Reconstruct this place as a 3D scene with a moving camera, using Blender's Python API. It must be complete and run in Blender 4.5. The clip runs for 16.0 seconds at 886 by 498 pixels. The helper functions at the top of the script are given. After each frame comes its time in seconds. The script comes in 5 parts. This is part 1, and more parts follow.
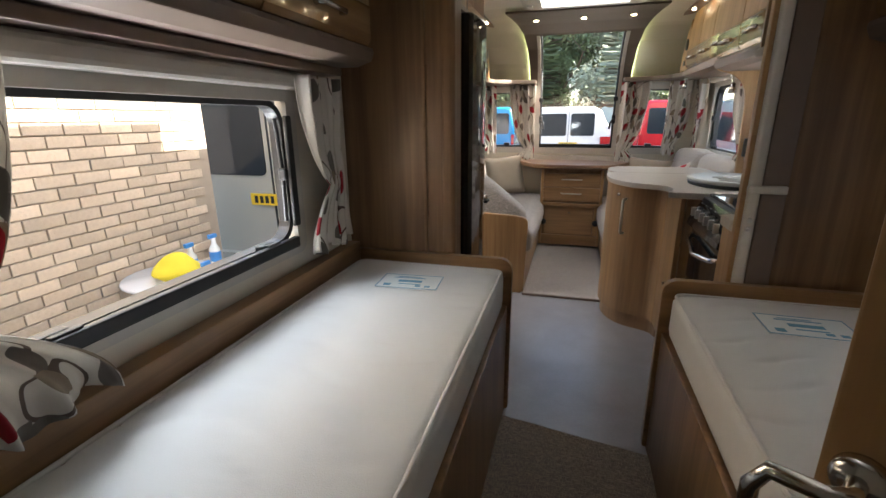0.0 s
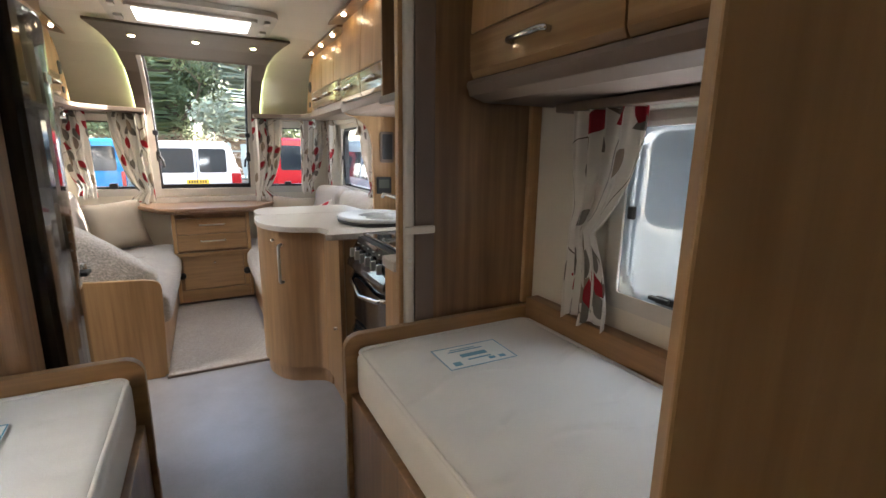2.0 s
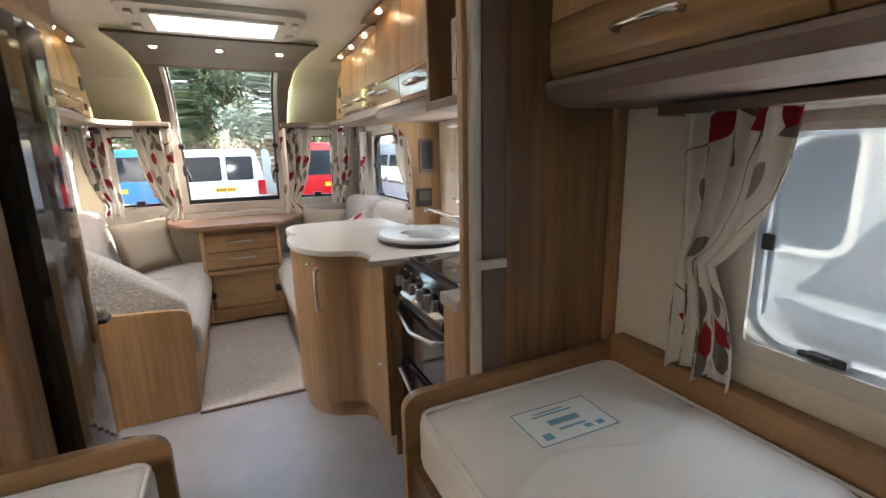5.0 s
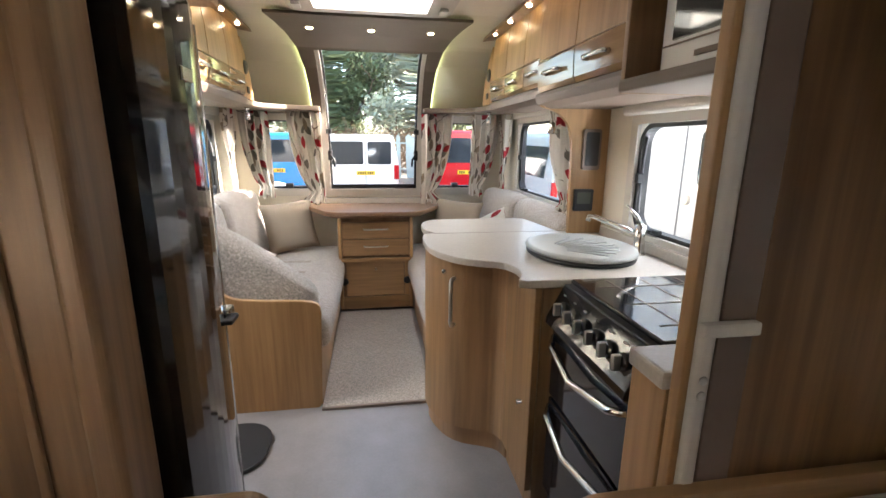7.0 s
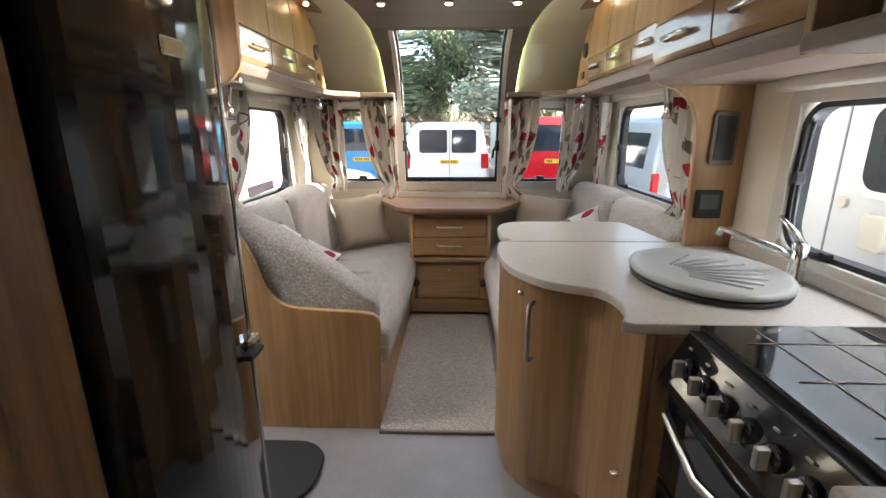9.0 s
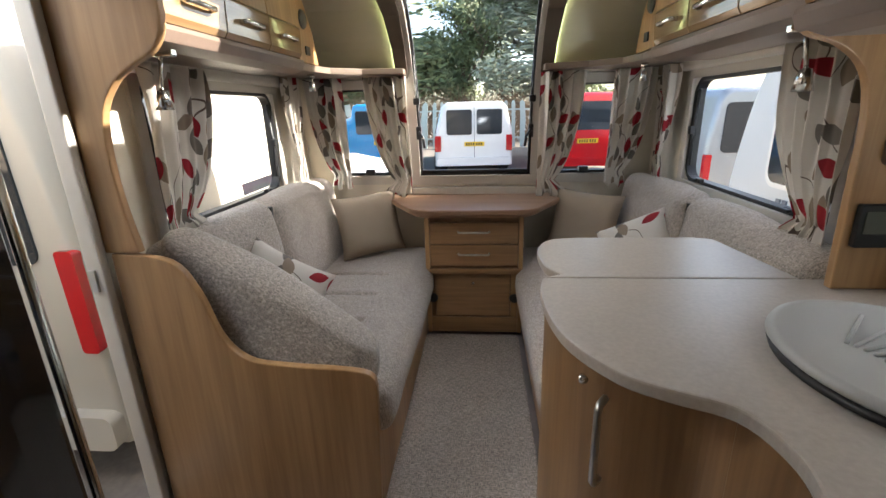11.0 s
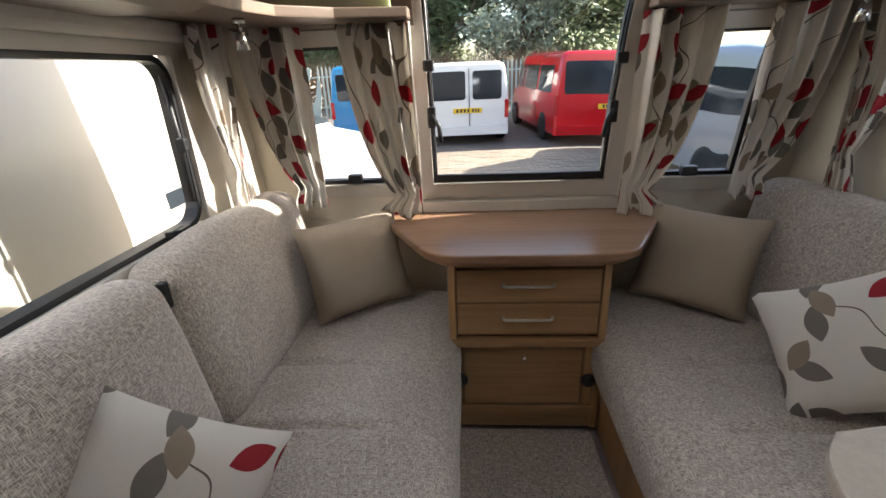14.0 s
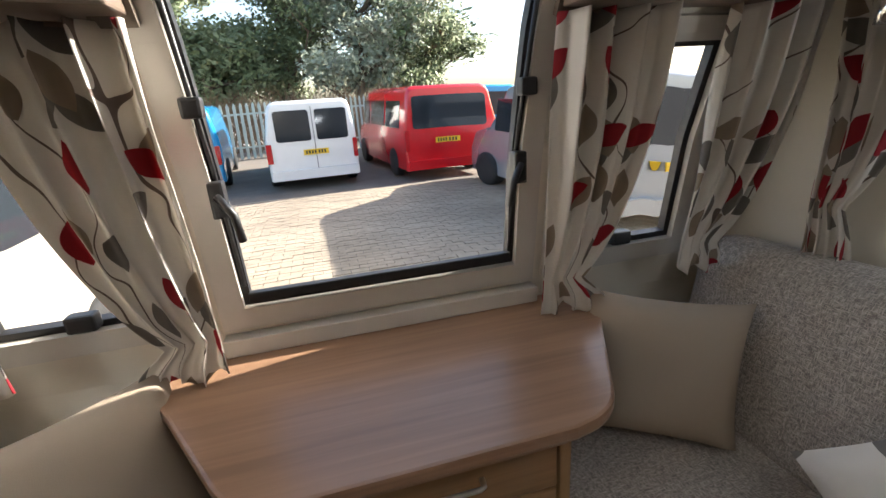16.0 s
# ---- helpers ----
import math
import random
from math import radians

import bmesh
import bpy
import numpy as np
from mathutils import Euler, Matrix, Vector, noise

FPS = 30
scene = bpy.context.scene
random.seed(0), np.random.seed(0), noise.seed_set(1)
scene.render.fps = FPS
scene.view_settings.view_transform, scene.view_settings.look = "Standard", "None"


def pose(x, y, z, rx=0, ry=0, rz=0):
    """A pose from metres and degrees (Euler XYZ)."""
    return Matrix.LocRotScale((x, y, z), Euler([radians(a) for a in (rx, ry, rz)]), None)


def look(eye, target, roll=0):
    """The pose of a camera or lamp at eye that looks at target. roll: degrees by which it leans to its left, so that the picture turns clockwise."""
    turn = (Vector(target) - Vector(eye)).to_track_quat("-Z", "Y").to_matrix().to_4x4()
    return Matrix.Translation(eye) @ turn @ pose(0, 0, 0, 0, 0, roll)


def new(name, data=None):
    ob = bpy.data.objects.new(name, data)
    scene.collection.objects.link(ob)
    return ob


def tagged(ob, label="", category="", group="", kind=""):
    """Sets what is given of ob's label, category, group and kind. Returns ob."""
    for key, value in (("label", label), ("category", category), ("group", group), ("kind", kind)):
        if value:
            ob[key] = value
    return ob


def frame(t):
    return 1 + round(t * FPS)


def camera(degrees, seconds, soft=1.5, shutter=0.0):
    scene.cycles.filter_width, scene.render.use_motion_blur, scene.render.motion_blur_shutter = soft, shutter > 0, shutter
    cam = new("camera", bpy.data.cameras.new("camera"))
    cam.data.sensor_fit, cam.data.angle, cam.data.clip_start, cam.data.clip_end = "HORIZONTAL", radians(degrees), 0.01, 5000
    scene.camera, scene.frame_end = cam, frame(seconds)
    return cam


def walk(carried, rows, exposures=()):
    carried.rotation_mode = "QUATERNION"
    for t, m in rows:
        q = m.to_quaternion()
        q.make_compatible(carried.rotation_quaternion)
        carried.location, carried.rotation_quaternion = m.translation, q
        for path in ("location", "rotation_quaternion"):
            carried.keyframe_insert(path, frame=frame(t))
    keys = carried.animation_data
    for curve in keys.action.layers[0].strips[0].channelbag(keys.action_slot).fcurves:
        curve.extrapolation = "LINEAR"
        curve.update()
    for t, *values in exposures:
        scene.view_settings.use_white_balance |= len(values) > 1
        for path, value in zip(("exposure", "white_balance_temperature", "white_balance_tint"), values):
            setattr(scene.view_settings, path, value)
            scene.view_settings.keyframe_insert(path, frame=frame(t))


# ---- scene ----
cam = camera(89.2, 16.0)
PATH = [
    (0, (-0.017, 0.023, 1.253), (-0.541, 1.87, 0.693), -0.5),
    (0.5, (-0.02, 0.038, 1.263), (-0.11, 1.981, 0.797), 1.1),
    (1, (-0.045, 0.137, 1.257), (0.256, 2.064, 0.811), -0.5),
    (1.5, (-0.036, 0.261, 1.259), (0.673, 2.084, 0.839), 1.0),
    (2, (-0.027, 0.342, 1.268), (0.889, 2.072, 0.858), 0.8),
    (2.5, (0.007, 0.425, 1.275), (1.082, 2.066, 0.883), 0.7),
    (3, (0.011, 0.443, 1.277), (1.013, 2.113, 0.819), -0.8),
    (5.5, (-0.026, 0.737, 1.332), (0.687, 2.559, 0.921), 0.5),
    (6, (-0.009, 0.83, 1.318), (0.493, 2.713, 0.866), 1.7),
    (6.5, (0.009, 0.924, 1.313), (0.278, 2.839, 0.804), -0.6),
    (7, (-0.023, 1.035, 1.336), (0.284, 2.957, 0.875), 0.6),
    (7.5, (-0.047, 1.114, 1.352), (0.259, 3.039, 0.904), -1.1),
    (8, (-0.032, 1.166, 1.347), (0.173, 3.105, 0.9), 0.2),
    (8.5, (0.042, 1.261, 1.343), (0.081, 3.203, 0.866), 0.8),
    (11, (0.054, 1.956, 1.365), (-0.123, 3.857, 0.772), -1.6),
    (11.5, (0.007, 2.13, 1.367), (-0.15, 4.033, 0.772), -1.6),
    (12, (-0.062, 2.306, 1.388), (-0.099, 4.206, 0.766), -1.5),
    (12.5, (-0.078, 2.498, 1.387), (-0.175, 4.395, 0.762), -2.4),
    (13, (-0.109, 2.692, 1.37), (-0.4, 4.519, 0.609), -0.2),
    (13.5, (-0.172, 2.882, 1.375), (-0.41, 4.717, 0.616), -0.2),
    (14, (-0.2, 3.038, 1.4), (-0.327, 4.891, 0.658), -2.4),
    (14.5, (-0.178, 3.239, 1.394), (-0.31, 5.118, 0.721), -3.2),
    (15, (-0.145, 3.415, 1.4), (-0.257, 5.289, 0.71), -4.2),
    (15.5, (-0.187, 3.637, 1.41), (-0.014, 5.479, 0.651), -3.2),
    (16, (-0.128, 3.822, 1.403), (0.342, 5.658, 0.764), -3.9),
]
walk(cam, [(t, look(eye, target, roll)) for t, eye, target, roll in PATH],
     exposures=[(0, 2.6), (1, 3.1), (3, 3.2), (6, 3.25), (8.5, 2.95), (10.8, 2.3), (13, 2.0), (16, 1.85)])

# ---- world, sun and exposure ----
SUN_DIR = Vector((0.88, 0.115, 0.50)).normalized()
world = bpy.data.worlds.new("sky")
scene.world = world
world.use_nodes = True
_wn = world.node_tree.nodes
_sky = _wn.new("ShaderNodeTexSky")
_sky.sky_type = "NISHITA"
_sky.sun_disc = False
_sky.sun_elevation = math.asin(SUN_DIR.z)
_sky.sun_rotation = math.atan2(SUN_DIR.x, SUN_DIR.y)
_sky.air_density, _sky.dust_density = 1.0, 2.5
world.node_tree.links.new(_sky.outputs[0], _wn["Background"].inputs[0])
_wn["Background"].inputs[1].default_value = 0.125
sun = new("sun", bpy.data.lights.new("sun", "SUN"))
sun.data.energy, sun.data.angle, sun.data.color = 5.0, radians(0.6), (1.0, 0.95, 0.87)
sun.matrix_world = look((0, 0, 20), Vector((0, 0, 20)) - SUN_DIR)


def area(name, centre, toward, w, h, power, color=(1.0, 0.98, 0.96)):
    """An added area lamp outside an opening, standing in for outdoor light there."""
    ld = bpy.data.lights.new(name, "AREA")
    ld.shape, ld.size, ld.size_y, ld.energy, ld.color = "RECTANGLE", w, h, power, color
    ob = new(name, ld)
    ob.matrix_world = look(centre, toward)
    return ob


# lamp over the rooflight, seen through its pane as the bright white
area("daylight_rooflight", (0, 3.43, 2.15), (0, 3.43, 0), 0.60, 0.33, 1.2, (0.92, 0.96, 1.0))
# added lamps above the window and door heads, out of view, for sky light
area("daylight_left_bed", (-1.55, 0.9, 1.90), (-0.45, 1.0, 0.66), 1.0, 0.45, 2.6, (0.86, 0.93, 1.0))
area("daylight_right_bed", (1.55, 0.9, 1.95), (0.75, 0.95, 0.66), 0.9, 0.4, 1.8, (0.82, 0.91, 1.0))
area("daylight_kitchen", (1.60, 2.35, 1.95), (0.6, 2.35, 0.8), 0.8, 0.4, 1.7, (0.86, 0.93, 1.0))
area("daylight_door", (-1.75, 2.87, 2.15), (-0.4, 2.7, 0.3), 0.6, 0.5, 5, (0.88, 0.94, 1.0))
# added fill lamps, low outside the side windows, in place of light off the yard
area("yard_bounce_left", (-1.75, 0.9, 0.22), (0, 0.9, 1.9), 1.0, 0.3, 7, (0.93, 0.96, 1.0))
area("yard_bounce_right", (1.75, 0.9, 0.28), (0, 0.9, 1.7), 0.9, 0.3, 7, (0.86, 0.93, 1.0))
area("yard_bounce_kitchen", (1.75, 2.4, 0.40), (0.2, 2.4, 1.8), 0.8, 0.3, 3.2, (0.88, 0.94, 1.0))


# ---- materials ----
def mat(name, color, rough=0.5, metal=0.0, var=0.12, scale=6.0, bump=0.0, bscale=80.0, stretch=(1, 1, 1), coat=0.0, trans=0.0, emit=0.0, fine=0.0):
    """A surface with colour drift at two scales and fine relief."""
    m = bpy.data.materials.new(name)
    m.use_nodes = True
    nt = m.node_tree
    n, l = nt.nodes, nt.links
    b = n["Principled BSDF"]
    b.inputs["Roughness"].default_value = rough
    b.inputs["Metallic"].default_value = metal
    b.inputs["Coat Weight"].default_value = coat
    b.inputs["Coat Roughness"].default_value = 0.05
    b.inputs["Transmission Weight"].default_value = trans
    b.inputs["Base Color"].default_value = (*color, 1)
    tc = n.new("ShaderNodeTexCoord")
    mp = n.new("ShaderNodeMapping")
    mp.inputs["Scale"].default_value = stretch
    l.new(tc.outputs["Object"], mp.inputs[0])
    if var:
        a = n.new("ShaderNodeTexNoise")
        a.inputs["Scale"].default_value, a.inputs["Detail"].default_value = scale, 8
        l.new(mp.outputs[0], a.inputs["Vector"])
        r = n.new("ShaderNodeMapRange")
        r.inputs[3].default_value, r.inputs[4].default_value = 1 - var * 1.6, 1 + var * 1.6
        l.new(a.outputs[0], r.inputs[0])
        last = r.outputs[0]
        if fine:
            a2 = n.new("ShaderNodeTexNoise")
            a2.inputs["Scale"].default_value, a2.inputs["Detail"].default_value = scale * 12, 3
            l.new(mp.outputs[0], a2.inputs["Vector"])
            r2 = n.new("ShaderNodeMapRange")
            r2.inputs[3].default_value, r2.inputs[4].default_value = 1 - fine * 1.6, 1 + fine * 1.6
            l.new(a2.outputs[0], r2.inputs[0])
            mu = n.new("ShaderNodeMath")
            mu.operation = "MULTIPLY"
            l.new(last, mu.inputs[0])
            l.new(r2.outputs[0], mu.inputs[1])
            last = mu.outputs[0]
        mx = n.new("ShaderNodeVectorMath")
        mx.operation = "SCALE"
        mx.inputs[0].default_value = color
        l.new(last, mx.inputs["Scale"])
        l.new(mx.outputs[0], b.inputs["Base Color"])
    if bump:
        t = n.new("ShaderNodeTexNoise")
        t.inputs["Scale"].default_value, t.inputs["Detail"].default_value = bscale, 4
        l.new(mp.outputs[0], t.inputs["Vector"])
        bp = n.new("ShaderNodeBump")
        bp.inputs["Strength"].default_value, bp.inputs["Distance"].default_value = bump, 0.004
        l.new(t.outputs[0], bp.inputs["Height"])
        l.new(bp.outputs[0], b.inputs["Normal"])
    if emit:
        b.inputs["Emission Color"].default_value = (*color, 1)
        b.inputs["Emission Strength"].default_value = emit
    return m


def wood(name, light, dark, axis="z", rough=0.38, coat=0.0):
    """Printed wood foil: long streaks and finer grain along one axis."""
    m = bpy.data.materials.new(name)
    m.use_nodes = True
    nt = m.node_tree
    n, l = nt.nodes, nt.links
    b = n["Principled BSDF"]
    b.inputs["Roughness"].default_value = rough
    b.inputs["Coat Weight"].default_value = coat
    b.inputs["Coat Roughness"].default_value = 0.04
    tc = n.new("ShaderNodeTexCoord")
    oi = n.new("ShaderNodeObjectInfo")
    add = n.new("ShaderNodeVectorMath")
    l.new(tc.outputs["Object"], add.inputs[0])
    l.new(oi.outputs["Random"], add.inputs[1])
    fac = []
    for sc, along, det in ((9, 0.10, 4), (46, 0.045, 6)):
        mp = n.new("ShaderNodeMapping")
        mp.inputs["Scale"].default_value = [sc * (along if a == axis else 1) for a in "xyz"]
        l.new(add.outputs[0], mp.inputs[0])
        t = n.new("ShaderNodeTexNoise")
        t.inputs["Scale"].default_value, t.inputs["Detail"].default_value = 1.0, det
        t.inputs["Distortion"].default_value = 0.35
        l.new(mp.outputs[0], t.inputs["Vector"])
        fac.append(t.outputs[0])
    mx = n.new("ShaderNodeMath")
    mx.operation = "MULTIPLY_ADD"
    mx.inputs[1].default_value = 0.45
    l.new(fac[1], mx.inputs[0])
    mu = n.new("ShaderNodeMath")
    mu.operation = "MULTIPLY"
    mu.inputs[1].default_value = 0.55
    l.new(fac[0], mu.inputs[0])
    l.new(mu.outputs[0], mx.inputs[2])
    rp = n.new("ShaderNodeValToRGB")
    rp.color_ramp.elements[0].position, rp.color_ramp.elements[0].color = 0.36, (*dark, 1)
    rp.color_ramp.elements[1].position, rp.color_ramp.elements[1].color = 0.62, (*light, 1)
    l.new(mx.outputs[0], rp.inputs[0])
    l.new(rp.outputs[0], b.inputs["Base Color"])
    bp = n.new("ShaderNodeBump")
    bp.inputs["Strength"].default_value, bp.inputs["Distance"].default_value = 0.12, 0.001
    l.new(fac[1], bp.inputs["Height"])
    l.new(bp.outputs[0], b.inputs["Normal"])
    return m


def weave(name, color, scale=330.0, rough=0.95, var=0.5):
    """Woven upholstery or pile: thick and thin threads crossing."""
    m = mat(name, color, rough, var=0.10, scale=5, fine=0.0)
    n, l = m.node_tree.nodes, m.node_tree.links
    b = n["Principled BSDF"]
    b.inputs["Sheen Weight"].default_value = 0.25
    tc = n.new("ShaderNodeTexCoord")
    threads = []
    for way in ((1.0, 0.2, 1.0), (0.2, 1.0, 0.2)):
        mp, t = n.new("ShaderNodeMapping"), n.new("ShaderNodeTexNoise")
        mp.inputs["Scale"].default_value = [scale * q for q in way]
        t.inputs["Scale"].default_value, t.inputs["Detail"].default_value = 1.0, 1.5
        l.new(tc.outputs["Object"], mp.inputs[0])
        l.new(mp.outputs[0], t.inputs["Vector"])
        threads.append(t.outputs[0])
    top = n.new("ShaderNodeMath")
    top.operation = "MAXIMUM"
    l.new(threads[0], top.inputs[0])
    l.new(threads[1], top.inputs[1])
    r = n.new("ShaderNodeMapRange")
    r.inputs[1].default_value, r.inputs[2].default_value = 0.42, 0.72
    r.inputs[3].default_value, r.inputs[4].default_value = 1 - var, 1 + var
    l.new(top.outputs[0], r.inputs[0])
    src = b.inputs["Base Color"].links[0].from_socket
    sc = n.new("ShaderNodeVectorMath")
    sc.operation = "SCALE"
    l.new(src, sc.inputs[0])
    l.new(r.outputs[0], sc.inputs["Scale"])
    l.new(sc.outputs[0], b.inputs["Base Color"])
    bp = n.new("ShaderNodeBump")
    bp.inputs["Strength"].default_value, bp.inputs["Distance"].default_value = 0.8, 0.003
    l.new(top.outputs[0], bp.inputs["Height"])
    l.new(bp.outputs[0], b.inputs["Normal"])
    return m


def leafy(name):
    """Cream cotton printed with red, grey and taupe leaves on thin stems, laid out on the cloth's own UV metres."""
    m = bpy.data.materials.new(name)
    m.use_nodes = True
    n, l = m.node_tree.nodes, m.node_tree.links
    b = n["Principled BSDF"]
    b.inputs["Roughness"].default_value = 0.9
    uv = n.new("ShaderNodeUVMap")
    col = None

    def math_node(op, a, c=None):
        x = n.new("ShaderNodeMath")
        x.operation = op
        for i, q in enumerate((a, c)):
            if q is None:
                continue
            if isinstance(q, (int, float)):
                x.inputs[i].default_value = q
            else:
                l.new(q, x.inputs[i])
        return x.outputs[0]

    base = n.new("ShaderNodeRGB")
    base.outputs[0].default_value = (0.70, 0.66, 0.60, 1)
    col = base.outputs[0]
    # stems
    w = n.new("ShaderNodeTexWave")
    w.inputs["Scale"].default_value, w.inputs["Distortion"].default_value, w.inputs["Detail Scale"].default_value = 1.6, 11.0, 1.6
    l.new(uv.outputs[0], w.inputs[0])
    stem = math_node("GREATER_THAN", w.outputs[1], 0.9982)
    layers = [(stem, (0.16, 0.12, 0.10))]
    for shift, tint, thr in ((0.0, (0.19, 0.17, 0.15), 0.42), (3.7, (0.30, 0.24, 0.18), 0.55), (8.1, (0.33, 0.018, 0.028), 0.60)):
        mp = n.new("ShaderNodeMapping")
        mp.inputs["Location"].default_value = (shift, shift * 0.7, 0)
        mp.inputs["Scale"].default_value = (7.5, 7.5, 7.5)
        l.new(uv.outputs[0], mp.inputs[0])
        v = n.new("ShaderNodeTexVoronoi")
        v.voronoi_dimensions = "2D"
        v.inputs["Scale"].default_value, v.inputs["Randomness"].default_value = 1.0, 0.75
        l.new(mp.outputs[0], v.inputs["Vector"])
        d = n.new("ShaderNodeVectorMath")
        d.operation = "SUBTRACT"
        l.new(mp.outputs[0], d.inputs[0])
        l.new(v.outputs["Position"], d.inputs[1])
        rot = n.new("ShaderNodeVectorRotate")
        rot.rotation_type = "Z_AXIS"
        l.new(d.outputs[0], rot.inputs["Vector"])
        sp = n.new("ShaderNodeSeparateColor")
        l.new(v.outputs["Color"], sp.inputs[0])
        l.new(math_node("MULTIPLY", math_node("SUBTRACT", sp.outputs[0], 0.5), 2.4), rot.inputs["Angle"])
        xyz = n.new("ShaderNodeSeparateXYZ")
        l.new(rot.outputs[0], xyz.inputs[0])
        # lens shape: |x| < 0.17 (1 - (y / 0.36)^2)
        yy = math_node("MULTIPLY", xyz.outputs[1], 1 / 0.37)
        lim = math_node("MULTIPLY", math_node("SUBTRACT", 1.0, math_node("MULTIPLY", yy, yy)), 0.19)
        inside = math_node("LESS_THAN", math_node("ABSOLUTE", xyz.outputs[0]), lim)
        some = math_node("GREATER_THAN", sp.outputs[1], thr)
        layers.append((math_node("MULTIPLY", inside, some), tint))
    for fac, tint in layers:
        mx = n.new("ShaderNodeMix")
        mx.data_type = "RGBA"
        l.new(fac, mx.inputs["Factor"])
        l.new(col, mx.inputs["A"])
        mx.inputs["B"].default_value = (*tint, 1)
        col = mx.outputs["Result"]
    l.new(col, b.inputs["Base Color"])
    tr = n.new("ShaderNodeBsdfTranslucent")
    l.new(col, tr.inputs[0])
    ms = n.new("ShaderNodeMixShader")
    ms.inputs[0].default_value = 0.3
    l.new(b.outputs[0], ms.inputs[1])
    l.new(tr.outputs[0], ms.inputs[2])
    l.new(ms.outputs[0], n["Material Output"].inputs[0])
    tc = n.new("ShaderNodeTexNoise")
    tc.inputs["Scale"].default_value = 300
    bp = n.new("ShaderNodeBump")
    bp.inputs["Strength"].default_value, bp.inputs["Distance"].default_value = 0.2, 0.002
    l.new(uv.outputs[0], tc.inputs["Vector"])
    l.new(tc.outputs[0], bp.inputs["Height"])
    l.new(bp.outputs[0], b.inputs["Normal"])
    return m


def glass(name, tint=(1, 1, 1), rough=0.0):
    m = bpy.data.materials.new(name)
    m.use_nodes = True
    b = m.node_tree.nodes["Principled BSDF"]
    b.inputs["Base Color"].default_value = (*tint, 1)
    b.inputs["Transmission Weight"].default_value = 1.0
    b.inputs["Roughness"].default_value = rough
    b.inputs["IOR"].default_value = 1.02
    return m


WALNUT = wood("walnut_foil", (0.255, 0.145, 0.070), (0.135, 0.072, 0.032), "z")
OAK = wood("honey_foil", (0.41, 0.240, 0.108), (0.26, 0.142, 0.058), "z")
OAK_X = wood("honey_foil_across", (0.31, 0.178, 0.083), (0.175, 0.098, 0.043), "x")
OAK_Y = wood("honey_foil_along", (0.29, 0.166, 0.078), (0.165, 0.092, 0.041), "y")
GLOSS = wood("gloss_foil", (0.33, 0.205, 0.100), (0.20, 0.115, 0.052), "y", rough=0.12, coat=0.6)
TOPWOOD = wood("top_foil", (0.30, 0.175, 0.105), (0.19, 0.106, 0.062), "x", rough=0.28)
CREAM = mat("cream_wallboard", (0.62, 0.57, 0.475), 0.6, var=0.03, scale=3, bump=0.06, bscale=300)
CEIL = mat("ceiling_board", (0.66, 0.615, 0.53), 0.6, var=0.03, scale=3, bump=0.05, bscale=260)
TAUPE = mat("taupe_panel", (0.105, 0.080, 0.060), 0.7, var=0.06, scale=4, bump=0.1, bscale=400)
GREYTRIM = mat("grey_brown_trim", (0.150, 0.105, 0.080), 0.45, var=0.05)
PALE = mat("pale_plastic", (0.50, 0.47, 0.42), 0.42, var=0.04)
WORKTOP = mat("speckled_worktop", (0.39, 0.35, 0.305), 0.36, var=0.04, scale=8, fine=0.10)
VINYL = mat("grey_vinyl", (0.205, 0.187, 0.185), 0.34, var=0.16, scale=7, bump=0.15, bscale=120, fine=0.06)
CARPET = weave("beige_carpet", (0.32, 0.272, 0.232), 270, var=0.5)
CARPET_B = weave("brown_carpet", (0.18, 0.14, 0.10), 270, var=0.5)
SEAT = weave("oatmeal_weave", (0.365, 0.318, 0.275), 400, var=0.5)
CUSHION = mat("beige_cushion", (0.31, 0.245, 0.18), 0.85, var=0.05, scale=4, bump=0.15, bscale=500)
LEAF = leafy("leaf_print")
MATTRESS = mat("mattress_ticking", (0.63, 0.63, 0.62), 0.85, var=0.03, scale=4, bump=0.25, bscale=420)
BLACKGLOSS = mat("black_gloss", (0.008, 0.008, 0.010), 0.08, var=0.0, coat=0.5)
BLACK = mat("black_plastic", (0.012, 0.012, 0.013), 0.45, var=0.1)
CHROME = mat("chrome", (0.72, 0.72, 0.70), 0.16, 1.0, var=0.03)
STEEL = mat("brushed_steel", (0.55, 0.55, 0.53), 0.30, 1.0, var=0.05, scale=30, stretch=(1, 8, 1))
ALU = mat("alu_frame", (0.62, 0.61, 0.58), 0.4, 0.3, var=0.04)
GLASS = glass("clear_pane")
DARKGLASS = mat("tinted_car_glass", (0.02, 0.025, 0.03), 0.06, var=0.0, coat=0.3)
FROST = mat("frosted_roof_pane", (0.9, 0.9, 0.88), 0.5, var=0.02, emit=0.0, trans=0.75)
BLUEINK = mat("blue_ink", (0.14, 0.32, 0.45), 0.8, var=0.05)
LABEL = mat("label_cloth", (0.68, 0.72, 0.72), 0.8, var=0.02)
LAMP_ON = mat("lamp_lit", (1.0, 0.80, 0.50), 0.5, var=0.0, emit=9.0)
LED_STRIP = mat("led_lit", (0.85, 1.0, 0.45), 0.5, var=0.0, emit=0.9)
RED = mat("red_paint", (0.50, 0.010, 0.016), 0.22, var=0.03, coat=0.6)
WHITE = mat("white_paint", (0.72, 0.72, 0.70), 0.25, var=0.03, coat=0.5)
BLUE = mat("blue_paint", (0.015, 0.22, 0.46), 0.22, var=0.03, coat=0.6)
GREY = mat("silver_paint", (0.30, 0.32, 0.34), 0.25, 0.3, var=0.03, coat=0.5)
